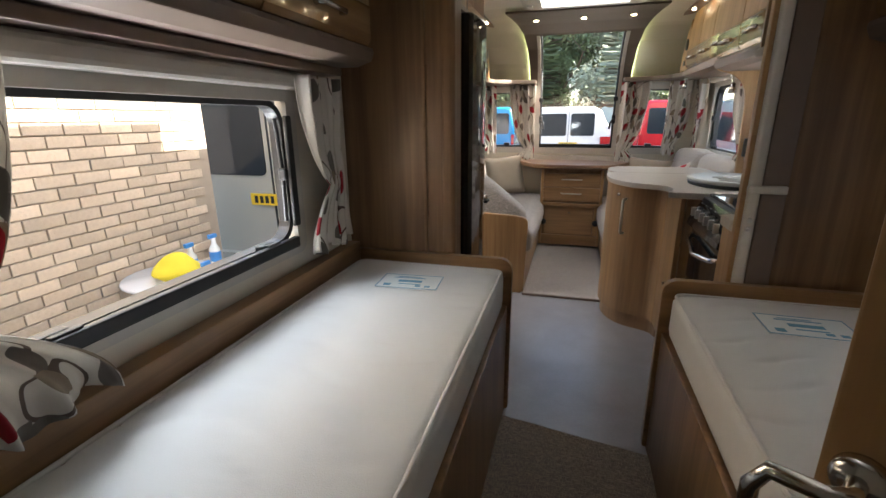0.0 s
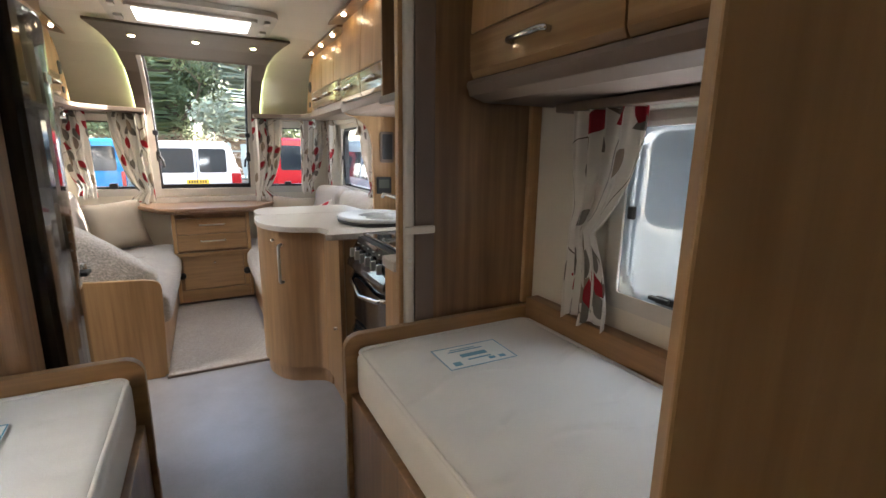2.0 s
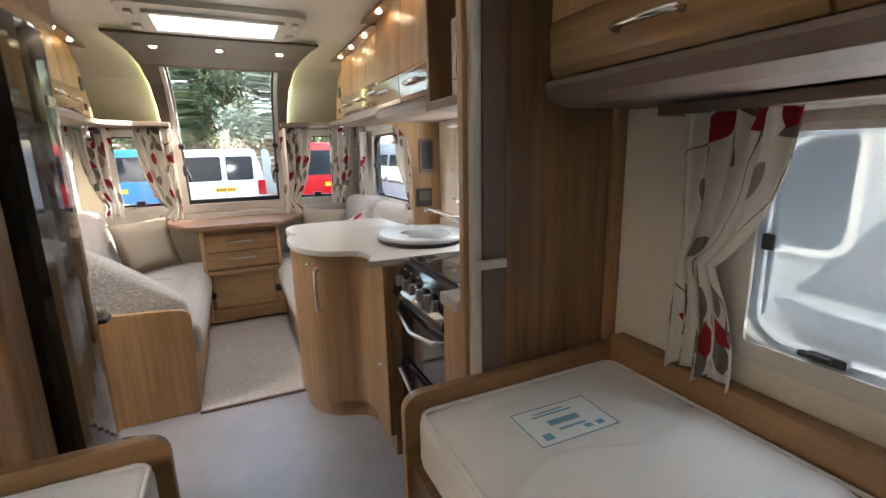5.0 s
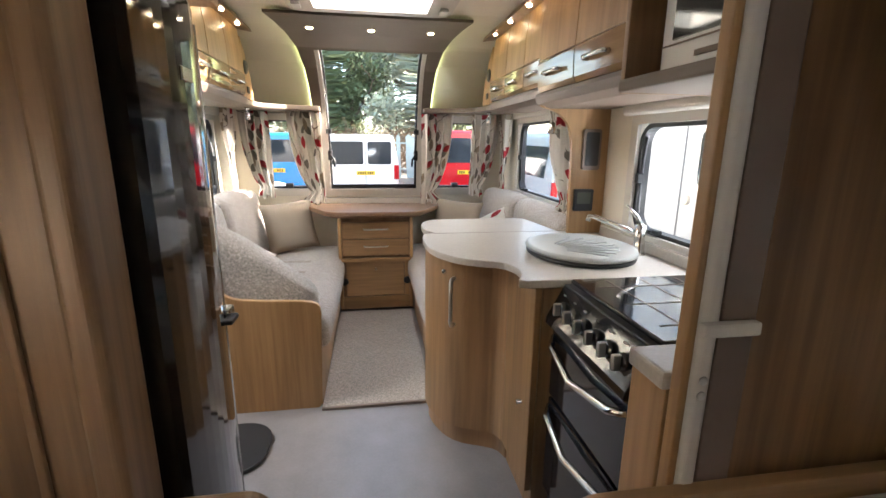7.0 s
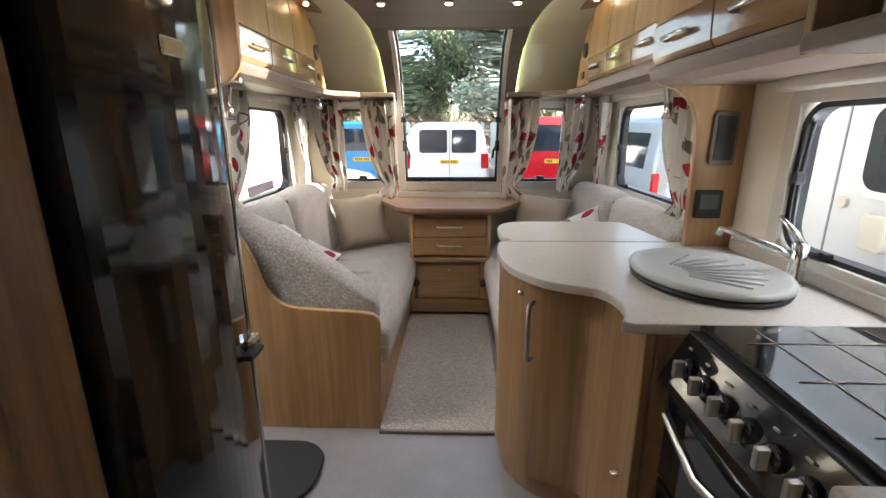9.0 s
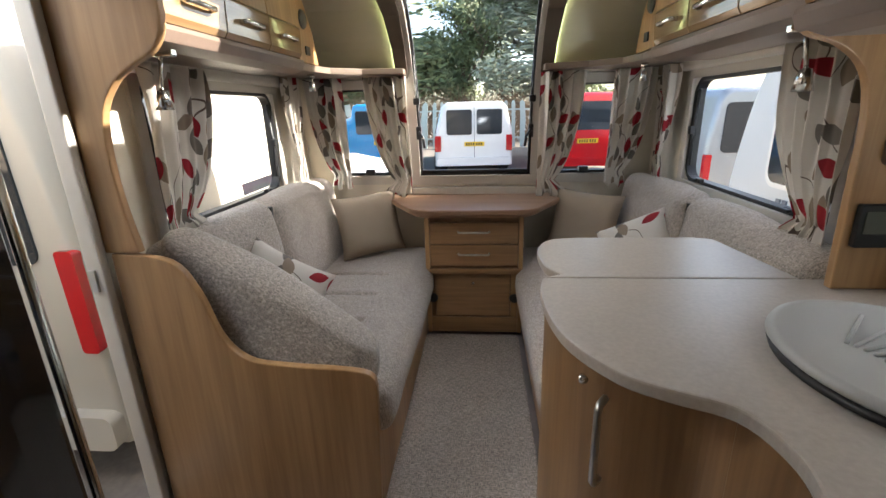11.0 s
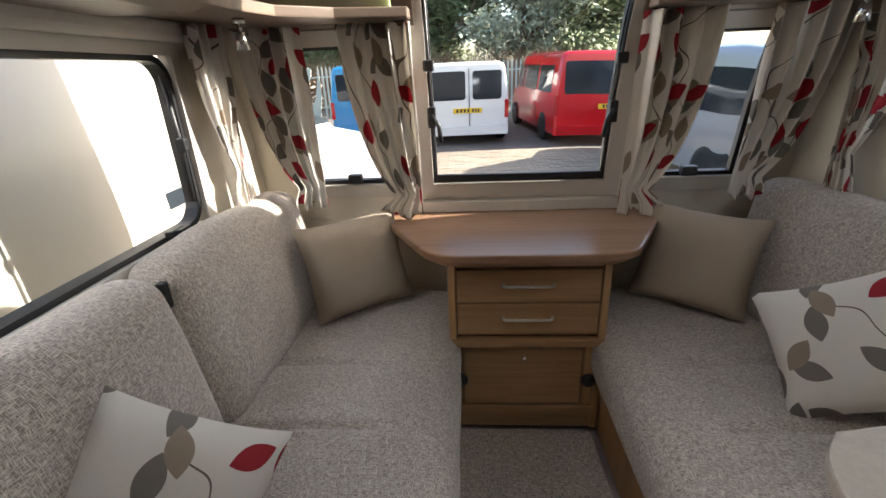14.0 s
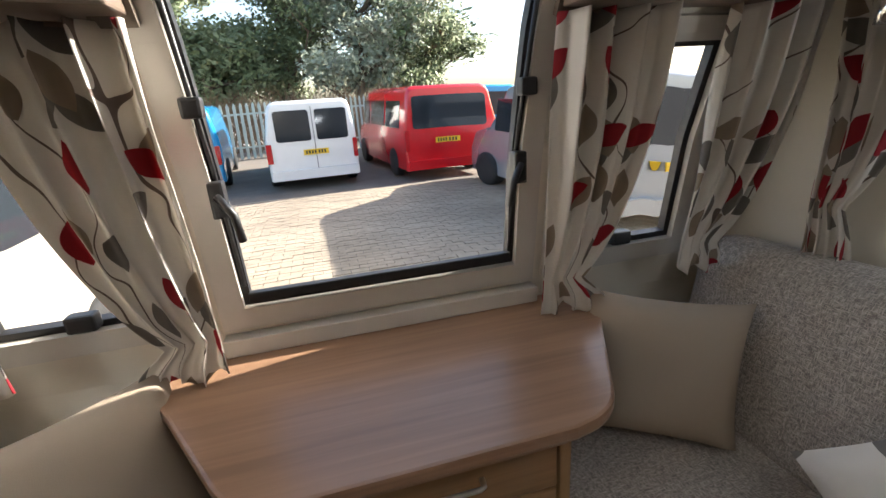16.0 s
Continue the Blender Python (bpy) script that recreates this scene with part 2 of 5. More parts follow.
RUBBER = mat("tyre_rubber", (0.014, 0.014, 0.014), 0.8, var=0.1)
YELLOW = mat("yellow_plate", (0.72, 0.46, 0.02), 0.5, var=0.03)
REDLENS = mat("red_lens", (0.38, 0.006, 0.010), 0.15, var=0.0, coat=0.4)
BRICK = mat("buff_brick", (0.52, 0.42, 0.315), 0.9, var=0.16, scale=4, bump=0.5, bscale=60, fine=0.10)


def vary_pieces(m, lo, hi):
    """Each piece a shade of its own."""
    n, l = m.node_tree.nodes, m.node_tree.links
    b = n["Principled BSDF"]
    oi, r, sc = n.new("ShaderNodeObjectInfo"), n.new("ShaderNodeMapRange"), n.new("ShaderNodeVectorMath")
    r.inputs[3].default_value, r.inputs[4].default_value = lo, hi
    sc.operation = "SCALE"
    l.new(oi.outputs["Random"], r.inputs[0])
    l.new(b.inputs["Base Color"].links[0].from_socket, sc.inputs[0])
    l.new(r.outputs[0], sc.inputs["Scale"])
    l.new(sc.outputs[0], b.inputs["Base Color"])


vary_pieces(BRICK, 0.72, 1.15)


def screen_mesh(name):
    """Fine insect netting: most light passes between its pale threads."""
    m = bpy.data.materials.new(name)
    m.use_nodes = True
    n, l = m.node_tree.nodes, m.node_tree.links
    d, t, x = n.new("ShaderNodeBsdfDiffuse"), n.new("ShaderNodeBsdfTransparent"), n.new("ShaderNodeMixShader")
    d.inputs[0].default_value = (0.40, 0.45, 0.50, 1)
    x.inputs[0].default_value = 0.5
    l.new(t.outputs[0], x.inputs[1])
    l.new(d.outputs[0], x.inputs[2])
    l.new(x.outputs[0], n["Material Output"].inputs[0])
    return m


NETTING = screen_mesh("insect_netting")
MORTAR = mat("mortar", (0.36, 0.30, 0.235), 0.95, var=0.1, scale=9)
PAVER = mat("block_paver", (0.30, 0.245, 0.18), 0.85, var=0.3, scale=0.9, bump=0.3, bscale=60, fine=0.2)
ASPHALT = mat("paving_bed", (0.16, 0.135, 0.11), 0.9, var=0.2, scale=2, fine=0.2)
FENCE = mat("pale_fence", (0.42, 0.46, 0.40), 0.6, var=0.1)
BARK = mat("bark", (0.13, 0.095, 0.065), 0.9, var=0.3, scale=8, bump=0.5, bscale=30)
TWIG = mat("dry_twigs", (0.20, 0.13, 0.075), 0.9, var=0.25, scale=2)
LEAVES = mat("tree_leaves", (0.16, 0.20, 0.095), 0.6, var=0.5, scale=0.9, fine=0.3)
PALELEAF = mat("pale_leaves", (0.31, 0.34, 0.24), 0.55, var=0.5, scale=1.1, fine=0.3)
CLOTH = mat("cream_cotton", (0.46, 0.41, 0.35), 0.9, var=0.12, scale=9, bump=0.2, bscale=300)
SHELF = mat("pale_shelf_edge", (0.17, 0.125, 0.095), 0.42, var=0.08, scale=8, stretch=(0.3, 1, 1))
LIDGREY = mat("grey_lid_plastic", (0.34, 0.34, 0.325), 0.38, var=0.05)
KITCH = wood("cupboard_foil", (0.285, 0.162, 0.074), (0.17, 0.094, 0.042), "z")
CREAMVAN = mat("cream_van_paint", (0.40, 0.375, 0.315), 0.35, var=0.05, scale=1.5, coat=0.3)
# white gelcoat with the shaded side's dim blue put into its colour
SHADEWHITE = mat("shaded_white_gelcoat", (0.47, 0.50, 0.53), 0.35, var=0.06, scale=1.2, coat=0.2)


# ---- builders ----
def obj(name, bm, m, parent=None, smooth=False, at=None):
    """A mesh object out of a bmesh in world metres; its origin goes to at, or to the middle of its base."""
    bmesh.ops.recalc_face_normals(bm, faces=bm.faces)
    if at is None:
        xs = [v.co for v in bm.verts]
        at = ((min(v.x for v in xs) + max(v.x for v in xs)) / 2, (min(v.y for v in xs) + max(v.y for v in xs)) / 2, min(v.z for v in xs))
    base = Vector(at)
    bmesh.ops.translate(bm, verts=bm.verts, vec=-base)
    me = bpy.data.meshes.new(name)
    bm.to_mesh(me)
    bm.free()
    me.materials.append(m)
    if smooth:
        for p in me.polygons:
            p.use_smooth = True
    ob = new(name, me)
    ob.location = base
    if parent:
        ob.parent = parent
        ob.location = base - parent.location
    return ob


def empty(name, x, y, z):
    ob = new(name)
    ob.location = (x, y, z)
    ob.empty_display_size = 0.1
    return ob


def bev(bm, w, seg=2, limit=30):
    if w:
        es = [e for e in bm.edges if len(e.link_faces) == 2 and e.calc_face_angle(0) > radians(limit)]
        bmesh.ops.bevel(bm, geom=es, offset=w, segments=seg, affect="EDGES", profile=0.6, clamp_overlap=True)


def bm_box(x0, y0, z0, x1, y1, z1, bm=None):
    bm = bm or bmesh.new()
    v = [bm.verts.new((x, y, z)) for z in (z0, z1) for y in (y0, y1) for x in (x0, x1)]
    for f in ((0, 2, 3, 1), (4, 5, 7, 6), (0, 1, 5, 4), (2, 6, 7, 3), (0, 4, 6, 2), (1, 3, 7, 5)):
        bm.faces.new([v[i] for i in f])
    return bm


def box(name, x0, y0, z0, x1, y1, z1, m, parent=None, b=0.004, seg=2):
    bm = bm_box(x0, y0, z0, x1, y1, z1)
    bmesh.ops.recalc_face_normals(bm, faces=bm.faces)
    bev(bm, b, seg)
    return obj(name, bm, m, parent)


def bm_prism(pts, axis, a, c):
    """A flat outline pushed along an axis from a to c. Outline pairs are the two other axes in order."""
    bm = bmesh.new()

    def p(u, v, w):
        return {"x": (w, u, v), "y": (u, w, v), "z": (u, v, w)}[axis]

    lo = [bm.verts.new(p(u, v, a)) for u, v in pts]
    hi = [bm.verts.new(p(u, v, c)) for u, v in pts]
    bm.faces.new(lo)
    bm.faces.new(hi[::-1])
    k = len(pts)
    for i in range(k):
        bm.faces.new((lo[i], lo[(i + 1) % k], hi[(i + 1) % k], hi[i]))
    bmesh.ops.recalc_face_normals(bm, faces=bm.faces)
    return bm


def prism(name, pts, axis, a, c, m, parent=None, b=0.003, seg=2, limit=40):
    bm = bm_prism(pts, axis, a, c)
    bev(bm, b, seg, limit)
    return obj(name, bm, m, parent)


def rrect(u0, v0, u1, v1, r, k=6):
    """Rounded rectangle outline; r one radius or four (from lower left, counter-clockwise)."""
    rs = r if isinstance(r, (tuple, list)) else (r,) * 4
    out = []
    for (cu, cv, s), rr in zip(((u0, v0, 180), (u1, v0, 270), (u1, v1, 0), (u0, v1, 90)), rs):
        mu, mv = (1 if cu == u0 else -1), (1 if cv == v0 else -1)
        for i in range(k + 1):
            a = radians(s + 90 * i / k)
            out.append((cu + mu * rr + rr * math.cos(a), cv + mv * rr + rr * math.sin(a)))
    return out


def tube(name, pts, r, m, parent=None, k=10):
    """A round bar along a line of points."""
    bm = bmesh.new()
    rings = []
    for i, p in enumerate(pts):
        p = Vector(p)
        d = (Vector(pts[min(i + 1, len(pts) - 1)]) - Vector(pts[max(i - 1, 0)])).normalized()
        s = d.orthogonal().normalized() if i == 0 else (s - d * s.dot(d)).normalized()
        t = d.cross(s)
        rr = r[i] if isinstance(r, (list, tuple)) else r
        rings.append([bm.verts.new(p + (s * math.cos(2 * math.pi * j / k) + t * math.sin(2 * math.pi * j / k)) * rr) for j in range(k)])
    for a, c in zip(rings, rings[1:]):
        for j in range(k):
            bm.faces.new((a[j], a[(j + 1) % k], c[(j + 1) % k], c[j]))
    bm.faces.new(rings[0])
    bm.faces.new(rings[-1][::-1])
    return obj(name, bm, m, parent, smooth=True)


def lathe(name, prof, centre, m, parent=None, k=28, squash=1.0, axis="z"):
    """A turned thing: profile of (radius, height)."""
    bm = bmesh.new()
    cx, cy, cz = centre

    def p(r, a, h):
        u, v = r * math.cos(a), r * math.sin(a) * squash
        return {"z": (cx + u, cy + v, cz + h), "y": (cx + u, cy + h, cz + v), "x": (cx + h, cy + u, cz + v)}[axis]

    rings = [[bm.verts.new(p(max(r, 1e-4), 2 * math.pi * j / k, h)) for j in range(k)] for r, h in prof]
    for a, c in zip(rings, rings[1:]):
        for j in range(k):
            bm.faces.new((a[j], a[(j + 1) % k], c[(j + 1) % k], c[j]))
    bm.faces.new(rings[0])
    bm.faces.new(rings[-1])
    return obj(name, bm, m, parent, smooth=True)


def soft(name, x0, y0, z0, x1, y1, z1, m, r=0.05, parent=None, puff=0.012, n=14, shape=None, seed=0.0):
    """An upholstered block: rounded, slightly domed and uneven. shape moves a point of it."""
    bm = bmesh.new()
    sx, sy, sz = x1 - x0, y1 - y0, z1 - z0
    big = max(sx, sy, sz)
    cnt = [max(5, int(n * s / big) + 4) for s in (sx, sy, sz)]

    L = []
    for c, a, s in zip(cnt, (x0, y0, z0), (sx, sy, sz)):
        rr = min(r, s * 0.49)
        mid = max(1, c - 4)
        L.append([a + q for q in [0, rr * 0.3, rr * 0.65, rr] + [rr + (s - 2 * rr) * q / mid for q in range(1, mid)] + [s - rr, s - rr * 0.65, s - rr * 0.3, s]])
    verts = {}

    def vert(i, j, k):
        if (i, j, k) not in verts:
            p = Vector((L[0][i], L[1][j], L[2][k]))
            lo = Vector((x0, y0, z0))
            hi = Vector((x1, y1, z1))
            rr = [min(r, s * 0.49) for s in (sx, sy, sz)]
            core = Vector([min(max(p[a], lo[a] + rr[a]), hi[a] - rr[a]) for a in range(3)])
            d = p - core
            if d.length > 1e-6:
                e = Vector([d[a] / rr[a] for a in range(3)])
                e.normalize()
                p = core + Vector([e[a] * rr[a] for a in range(3)])
            u = [(p[a] - lo[a]) / (hi[a] - lo[a]) * 2 - 1 for a in range(3)]
            dome = Vector([puff * (abs(u[a]) ** 3) * (1 if u[a] > 0 else -1) * (1 - u[(a + 1) % 3] ** 2) * (1 - u[(a + 2) % 3] ** 2) for a in range(3)])
            p = p + dome + Vector(noise.noise_vector(p * 6 + Vector((seed, 0, 0)))) * puff * 0.35
            if shape:
                p = Vector(shape(p))
            verts[(i, j, k)] = bm.verts.new(p)
        return verts[(i, j, k)]

    N = [len(a) - 1 for a in L]
    for ax in range(3):
        o1, o2 = (ax + 1) % 3, (ax + 2) % 3
        for end in (0, N[ax]):
            for i in range(N[o1]):
                for j in range(N[o2]):
                    q = []
                    for di, dj in ((0, 0), (1, 0), (1, 1), (0, 1)):
                        idx = [0, 0, 0]
                        idx[ax], idx[o1], idx[o2] = end, i + di, j + dj
                        q.append(vert(*idx))
                    bm.faces.new(q)
    return obj(name, bm, m, parent, smooth=True)


def pillow(name, m, w, h, t, pose_m, parent=None):
    """A scatter cushion standing in its own xz plane, corners drawn out; UVs in metres."""
    n = 16
    vs, fs, uv = [], [], []
    for side in (-1, 1):
        for i in range(n + 1):
            for j in range(n + 1):
                u, v = i / n * 2 - 1, j / n * 2 - 1
                pull = 1 - 0.085 * (1 - abs(u) ** 2.2) * abs(v) ** 3
                pull2 = 1 - 0.085 * (1 - abs(v) ** 2.2) * abs(u) ** 3
                th = t / 2 * ((1 - u ** 4) * (1 - v ** 4)) ** 0.6
                th += 0.006 * noise.noise(Vector((u * 2.5 + w * 9, v * 2.5, side * 3))) * (1 - u * u) * (1 - v * v)
                vs.append((u * w / 2 * pull2, side * th, v * h / 2 * pull + h / 2))
                uv.append((u * w / 2 + side * 0.7, v * h / 2))
    for s in (0, 1):
        o = s * (n + 1) ** 2
        for i in range(n):
            for j in range(n):
                q = [o + i * (n + 1) + j, o + (i + 1) * (n + 1) + j, o + (i + 1) * (n + 1) + j + 1, o + i * (n + 1) + j + 1]
                fs.append(q if s == 0 else q[::-1])
    me = bpy.data.meshes.new(name)
    me.from_pydata(vs, [], fs)
    lay = me.uv_layers.new(name="cloth")
    for lp in me.loops:
        lay.data[lp.index].uv = uv[lp.vertex_index]
    me.materials.append(m)
    for p in me.polygons:
        p.use_smooth = True
    ob = new(name, me)
    ob.matrix_world = pose_m
    return ob


def curtain(name, a, c, ztop, zbot, ztie, keep, width_tie, folds, n_dir, seed=0, bottom=0.6, lean=0.0, band=False):
    """A tied-back curtain. a, c: ends of its rail in plan; keep: which end (0 or 1) it is tied towards."""
    nu, nv = 72, 44
    a, c, nd = Vector((*a, 0)), Vector((*c, 0)), Vector((*n_dir, 0)).normalized()
    run = (c - a)
    W = run.length
    run.normalize()
    vs, fs, uv = [], [], []
    for j in range(nv + 1):
        z = ztop + (zbot - ztop) * j / nv
        if z > ztie:
            q = (ztop - z) / (ztop - ztie)
            wd = 1 + (width_tie - 1) * (q ** 1.7 * 0.55 + 0.45 * q ** 5)
        else:
            q = (ztie - z) / max(1e-3, ztie - zbot)
            wd = width_tie + (bottom - width_tie) * (math.sin(min(1, q * 1.1) * math.pi / 2))
        amp = 0.022 * (0.55 + 0.45 * wd) * (0.75 + 0.5 * abs((z - ztie) / (ztop - zbot)))
        amp *= 0.35 + 0.65 * min(1, abs(z - ztie) / 0.22)
        for i in range(nu + 1):
            u = i / nu
            uu = u * wd if keep == 0 else 1 - (1 - u) * wd
            ph = u * folds * 2 * math.pi + seed * 1.7 + 0.8 * math.sin(j / nv * 3 + seed)
            d = amp * (math.sin(ph) + 0.35 * math.sin(2.3 * ph + 1 + seed)) + 0.012 * noise.noise(Vector((u * 3, z * 4, seed)))
            p = a + run * (uu * W + 0.006 * math.cos(ph)) + nd * (0.03 + d + lean * (ztop - z))
            vs.append((p.x, p.y, z + 0.015 * math.sin(ph * 0.5 + seed) * max(0, (ztie - z) / max(1e-3, ztie - zbot))))
            uv.append((u * W * 1.9 + seed * 0.37, z + seed * 0.21))
    for j in range(nv):
        for i in range(nu):
            k = j * (nu + 1) + i
            fs.append((k, k + 1, k + nu + 2, k + nu + 1))
    me = bpy.data.meshes.new(name)
    me.from_pydata(vs, [], fs)
    lay = me.uv_layers.new(name="cloth")
    for lp in me.loops:
        lay.data[lp.index].uv = uv[lp.vertex_index]
    me.materials.append(LEAF)
    for p in me.polygons:
        p.use_smooth = True
    ob = new(name, me)
    so = ob.modifiers.new("cloth", "SOLIDIFY")
    so.thickness = 0.002
    tagged(ob, "cream curtain printed with red and grey leaves, tied back", "curtain", "leaf-print curtains")
    if not band:
        return ob
    # tieback band
    e = 0 if keep == 0 else 1
    p0 = a + run * (0 if e == 0 else W * (1 - width_tie))
    bm = bmesh.new()
    rr = W * width_tie / 2
    ctr = p0 + run * rr + nd * (0.03 + lean * (ztop - ztie))
    k = 20
    rings = []
    for dz in (-0.014, 0.014):
        rings.append([bm.verts.new(ctr + run * (rr + 0.005) * math.cos(t) + nd * 0.022 * math.sin(t) + Vector((0, 0, ztie + dz + 0.01 * math.cos(t)))) for t in (2 * math.pi * i / k for i in range(k))])
    for i in range(k):
        bm.faces.new((rings[0][i], rings[0][(i + 1) % k], rings[1][(i + 1) % k], rings[1][i]))
    tie = obj("tieback", bm, CLOTH, None, smooth=True)
    tie.parent = ob
    so = tie.modifiers.new("cloth", "SOLIDIFY")
    so.thickness = 0.003
    return ob


def smooth(pts, i0, i1, k=5):
    """The outline with its stretch i0..i1 drawn as one flowing curve through the same points."""
    out = list(pts[:i0])
    for i in range(i0, i1):
        p0, p1, p2, p3 = pts[max(i - 1, i0)], pts[i], pts[i + 1], pts[min(i + 2, i1)]
        for j in range(k):
            t = j / k
            out.append(tuple(0.5 * (2 * b + (c - a) * t + (2 * a - 5 * b + 4 * c - d) * t * t + (3 * b - a - 3 * c + d) * t ** 3) for a, b, c, d in zip(p0, p1, p2, p3)))
    return out + list(pts[i1:])


def cellwall(name, us, vs, holes, thick, place, m):
    """A wall of cells (u, v) with openings; place(u, v, w) gives a world point, w the depth into the wall."""
    bm = bmesh.new()
    cache = {}

    def v(i, j, w):
        if (i, j, w) not in cache:
            cache[(i, j, w)] = bm.verts.new(place(us[i], vs[j], w))
        return cache[(i, j, w)]

    def solid(i, j):
        if not (0 <= i < len(us) - 1 and 0 <= j < len(vs) - 1):
            return False
        cu, cv = (us[i] + us[i + 1]) / 2, (vs[j] + vs[j + 1]) / 2
        return not any(a < cu < c and b < cv < d for a, b, c, d in holes)

    for i in range(len(us) - 1):
        for j in range(len(vs) - 1):
            if not solid(i, j):
                continue
            for w in (0, thick):
                bm.faces.new((v(i, j, w), v(i + 1, j, w), v(i + 1, j + 1, w), v(i, j + 1, w)))
            for (di, dj), (p, q) in {(-1, 0): ((i, j), (i, j + 1)), (1, 0): ((i + 1, j), (i + 1, j + 1)), (0, -1): ((i, j), (i + 1, j)), (0, 1): ((i, j + 1), (i + 1, j + 1))}.items():
                if not solid(i + di, j + dj):
                    bm.faces.new((v(*p, 0), v(*q, 0), v(*q, thick), v(*p, thick)))
    return obj(name, bm, m)


# ---- the caravan's shell ----
X = 1.10
CZ = 2.03
KIND = "structure"

# openings: y0, z0, y1, z1
XB = 0.95  # the bedroom wall on the door side is boxed in
L_BED, L_LOUNGE, L_DOOR = (0.38, 0.835, 1.385, 1.315), (3.45, 0.95, 4.46, 1.475), (2.60, 0.0, 3.14, 1.80)
R_BED, R_KITCH, R_LOUNGE = (0.42, 0.85, 1.29, 1.365), (2.02, 0.97, 2.84, 1.425), (3.36, 0.98, 4.42, 1.485)


def side_wall(name, s, holes):
    us = sorted({-0.6, 4.96, *[h[0] for h in holes], *[h[2] for h in holes]})
    vs = sorted({-0.02, CZ + 0.04, *[h[1] for h in holes], *[h[3] for h in holes]})
    return tagged(cellwall(name, us, vs, holes, 0.035, lambda u, v, w: (s * (X + w), u, v), CREAM), "cream wallboard side wall of the caravan", "wall", kind=KIND)


side_wall("wall_left", -1, [(0.2, 0.6, 1.6, 1.5), L_LOUNGE, L_DOOR])
tagged(cellwall("wall_bedroom", [-0.58, L_BED[0], L_BED[2], 1.90], [0.0, L_BED[1], L_BED[3], CZ], [L_BED], 0.03, lambda u, v, w: (-XB - w, u, v), CREAM), "cream boxed-in wall beside the bed", "wall", kind=KIND)
side_wall("wall_right", 1, [R_BED, R_KITCH, R_LOUNGE])
# unseen closing wall, given a pale colour to bounce light into the bedroom
tagged(box("wall_back", -X, -0.62, -0.02, X, -0.58, CZ + 0.04, CREAM, b=0), "unseen cream rear bulkhead, pale to bounce light", "wall", kind=KIND)
tagged(box("floor", -X - 0.035, -0.62, -0.05, X + 0.035, 4.96, 0.0, VINYL, b=0), "grey mottled vinyl floor", "floor", kind=KIND)

# the front wall bends back into the roof; s runs along this curve
PROF = [(4.96, -0.02), (4.955, 0.80), (4.93, 0.95), (4.885, 1.25), (4.805, 1.52), (4.70, 1.72), (4.56, 1.875), (4.36, 1.975), (4.12, 2.015), (3.90, 2.028), (3.72, 2.03)]
_len = [0.0]
for _p, _q in zip(PROF, PROF[1:]):
    _len.append(_len[-1] + math.dist(_p, _q))


def prof(s, w=0.0):
    """The front curve's point (y, z) at length s, w metres outside it."""
    s = min(max(s, 0), _len[-1])
    y, z = np.interp(s, _len, [p[0] for p in PROF]), np.interp(s, _len, [p[1] for p in PROF])
    e = 0.06
    a, c = max(s - e, 0), min(s + e, _len[-1])
    ty = np.interp(c, _len, [p[0] for p in PROF]) - np.interp(a, _len, [p[0] for p in PROF])
    tz = np.interp(c, _len, [p[1] for p in PROF]) - np.interp(a, _len, [p[1] for p in PROF])
    k = math.hypot(ty, tz)
    return float(y + w * tz / k), float(z - w * ty / k)


def s_at(z):
    return float(np.interp(z, [p[1] for p in PROF], _len))


S_BOT, S_TOP = s_at(0.945), s_at(1.955)
FRONT_WIN = (-0.36, S_BOT, 0.36, S_TOP)
CORNER_L, CORNER_R = (-0.88, s_at(0.95), -0.50, s_at(1.50)), (0.50, s_at(0.95), 0.88, s_at(1.50))


def on_front(u, v, w):
    y, z = prof(v, w)
    return (u, y, z)


_ss = sorted({*[_len[-1] * i / 60 for i in range(61)], S_BOT, S_TOP, CORNER_L[1], CORNER_L[3]})
tagged(cellwall("wall_front", [-X - 0.035, -0.88, -0.50, -0.36, 0.36, 0.50, 0.88, X + 0.035], _ss, [FRONT_WIN, CORNER_L, CORNER_R], 0.035, on_front, CREAM),
       "cream front wall curving back into the roof", "wall", kind=KIND)

# ceiling with the rooflight's opening
tagged(cellwall("ceiling", [-X - 0.035, -0.31, 0.31, X + 0.035], [-0.62, 3.26, 3.60, 3.72], [(-0.31, 3.26, 0.31, 3.60)], 0.04, lambda u, v, w: (u, v, CZ + w), CEIL),
       "pale cream ceiling board", "ceiling", kind=KIND)


# unseen roof block, added to raise the shadow edge on the brick wall
tagged(box("roof_shell", -X - 0.05, -0.65, CZ + 0.11, X + 0.05, 3.0, CZ + 0.24, CEIL, b=0.03), "unseen outer roof block added to shade the brick wall", "roof", kind=KIND)


def ring_prism(u0, v0, u1, v1, r, wd, axis, a, c):
    """A rounded frame, wd wide, pushed along axis."""
    bm = bmesh.new()
    o, i = rrect(u0, v0, u1, v1, r), rrect(u0 + wd, v0 + wd, u1 - wd, v1 - wd, max(r - wd, 0.01))

    def p(q, w):
        return {"x": (w, *q), "y": (q[0], w, q[1]), "z": (*q, w)}[axis]

    R = [[bm.verts.new(p(q, w)) for q in t] for t, w in ((o, a), (i, a), (i, c), (o, c))]
    k = len(o)
    for j in range(k):
        for t in range(4):
            bm.faces.new((R[t][j], R[t][(j + 1) % k], R[(t + 1) % 4][(j + 1) % k], R[(t + 1) % 4][j]))
    bmesh.ops.recalc_face_normals(bm, faces=bm.faces)
    return bm


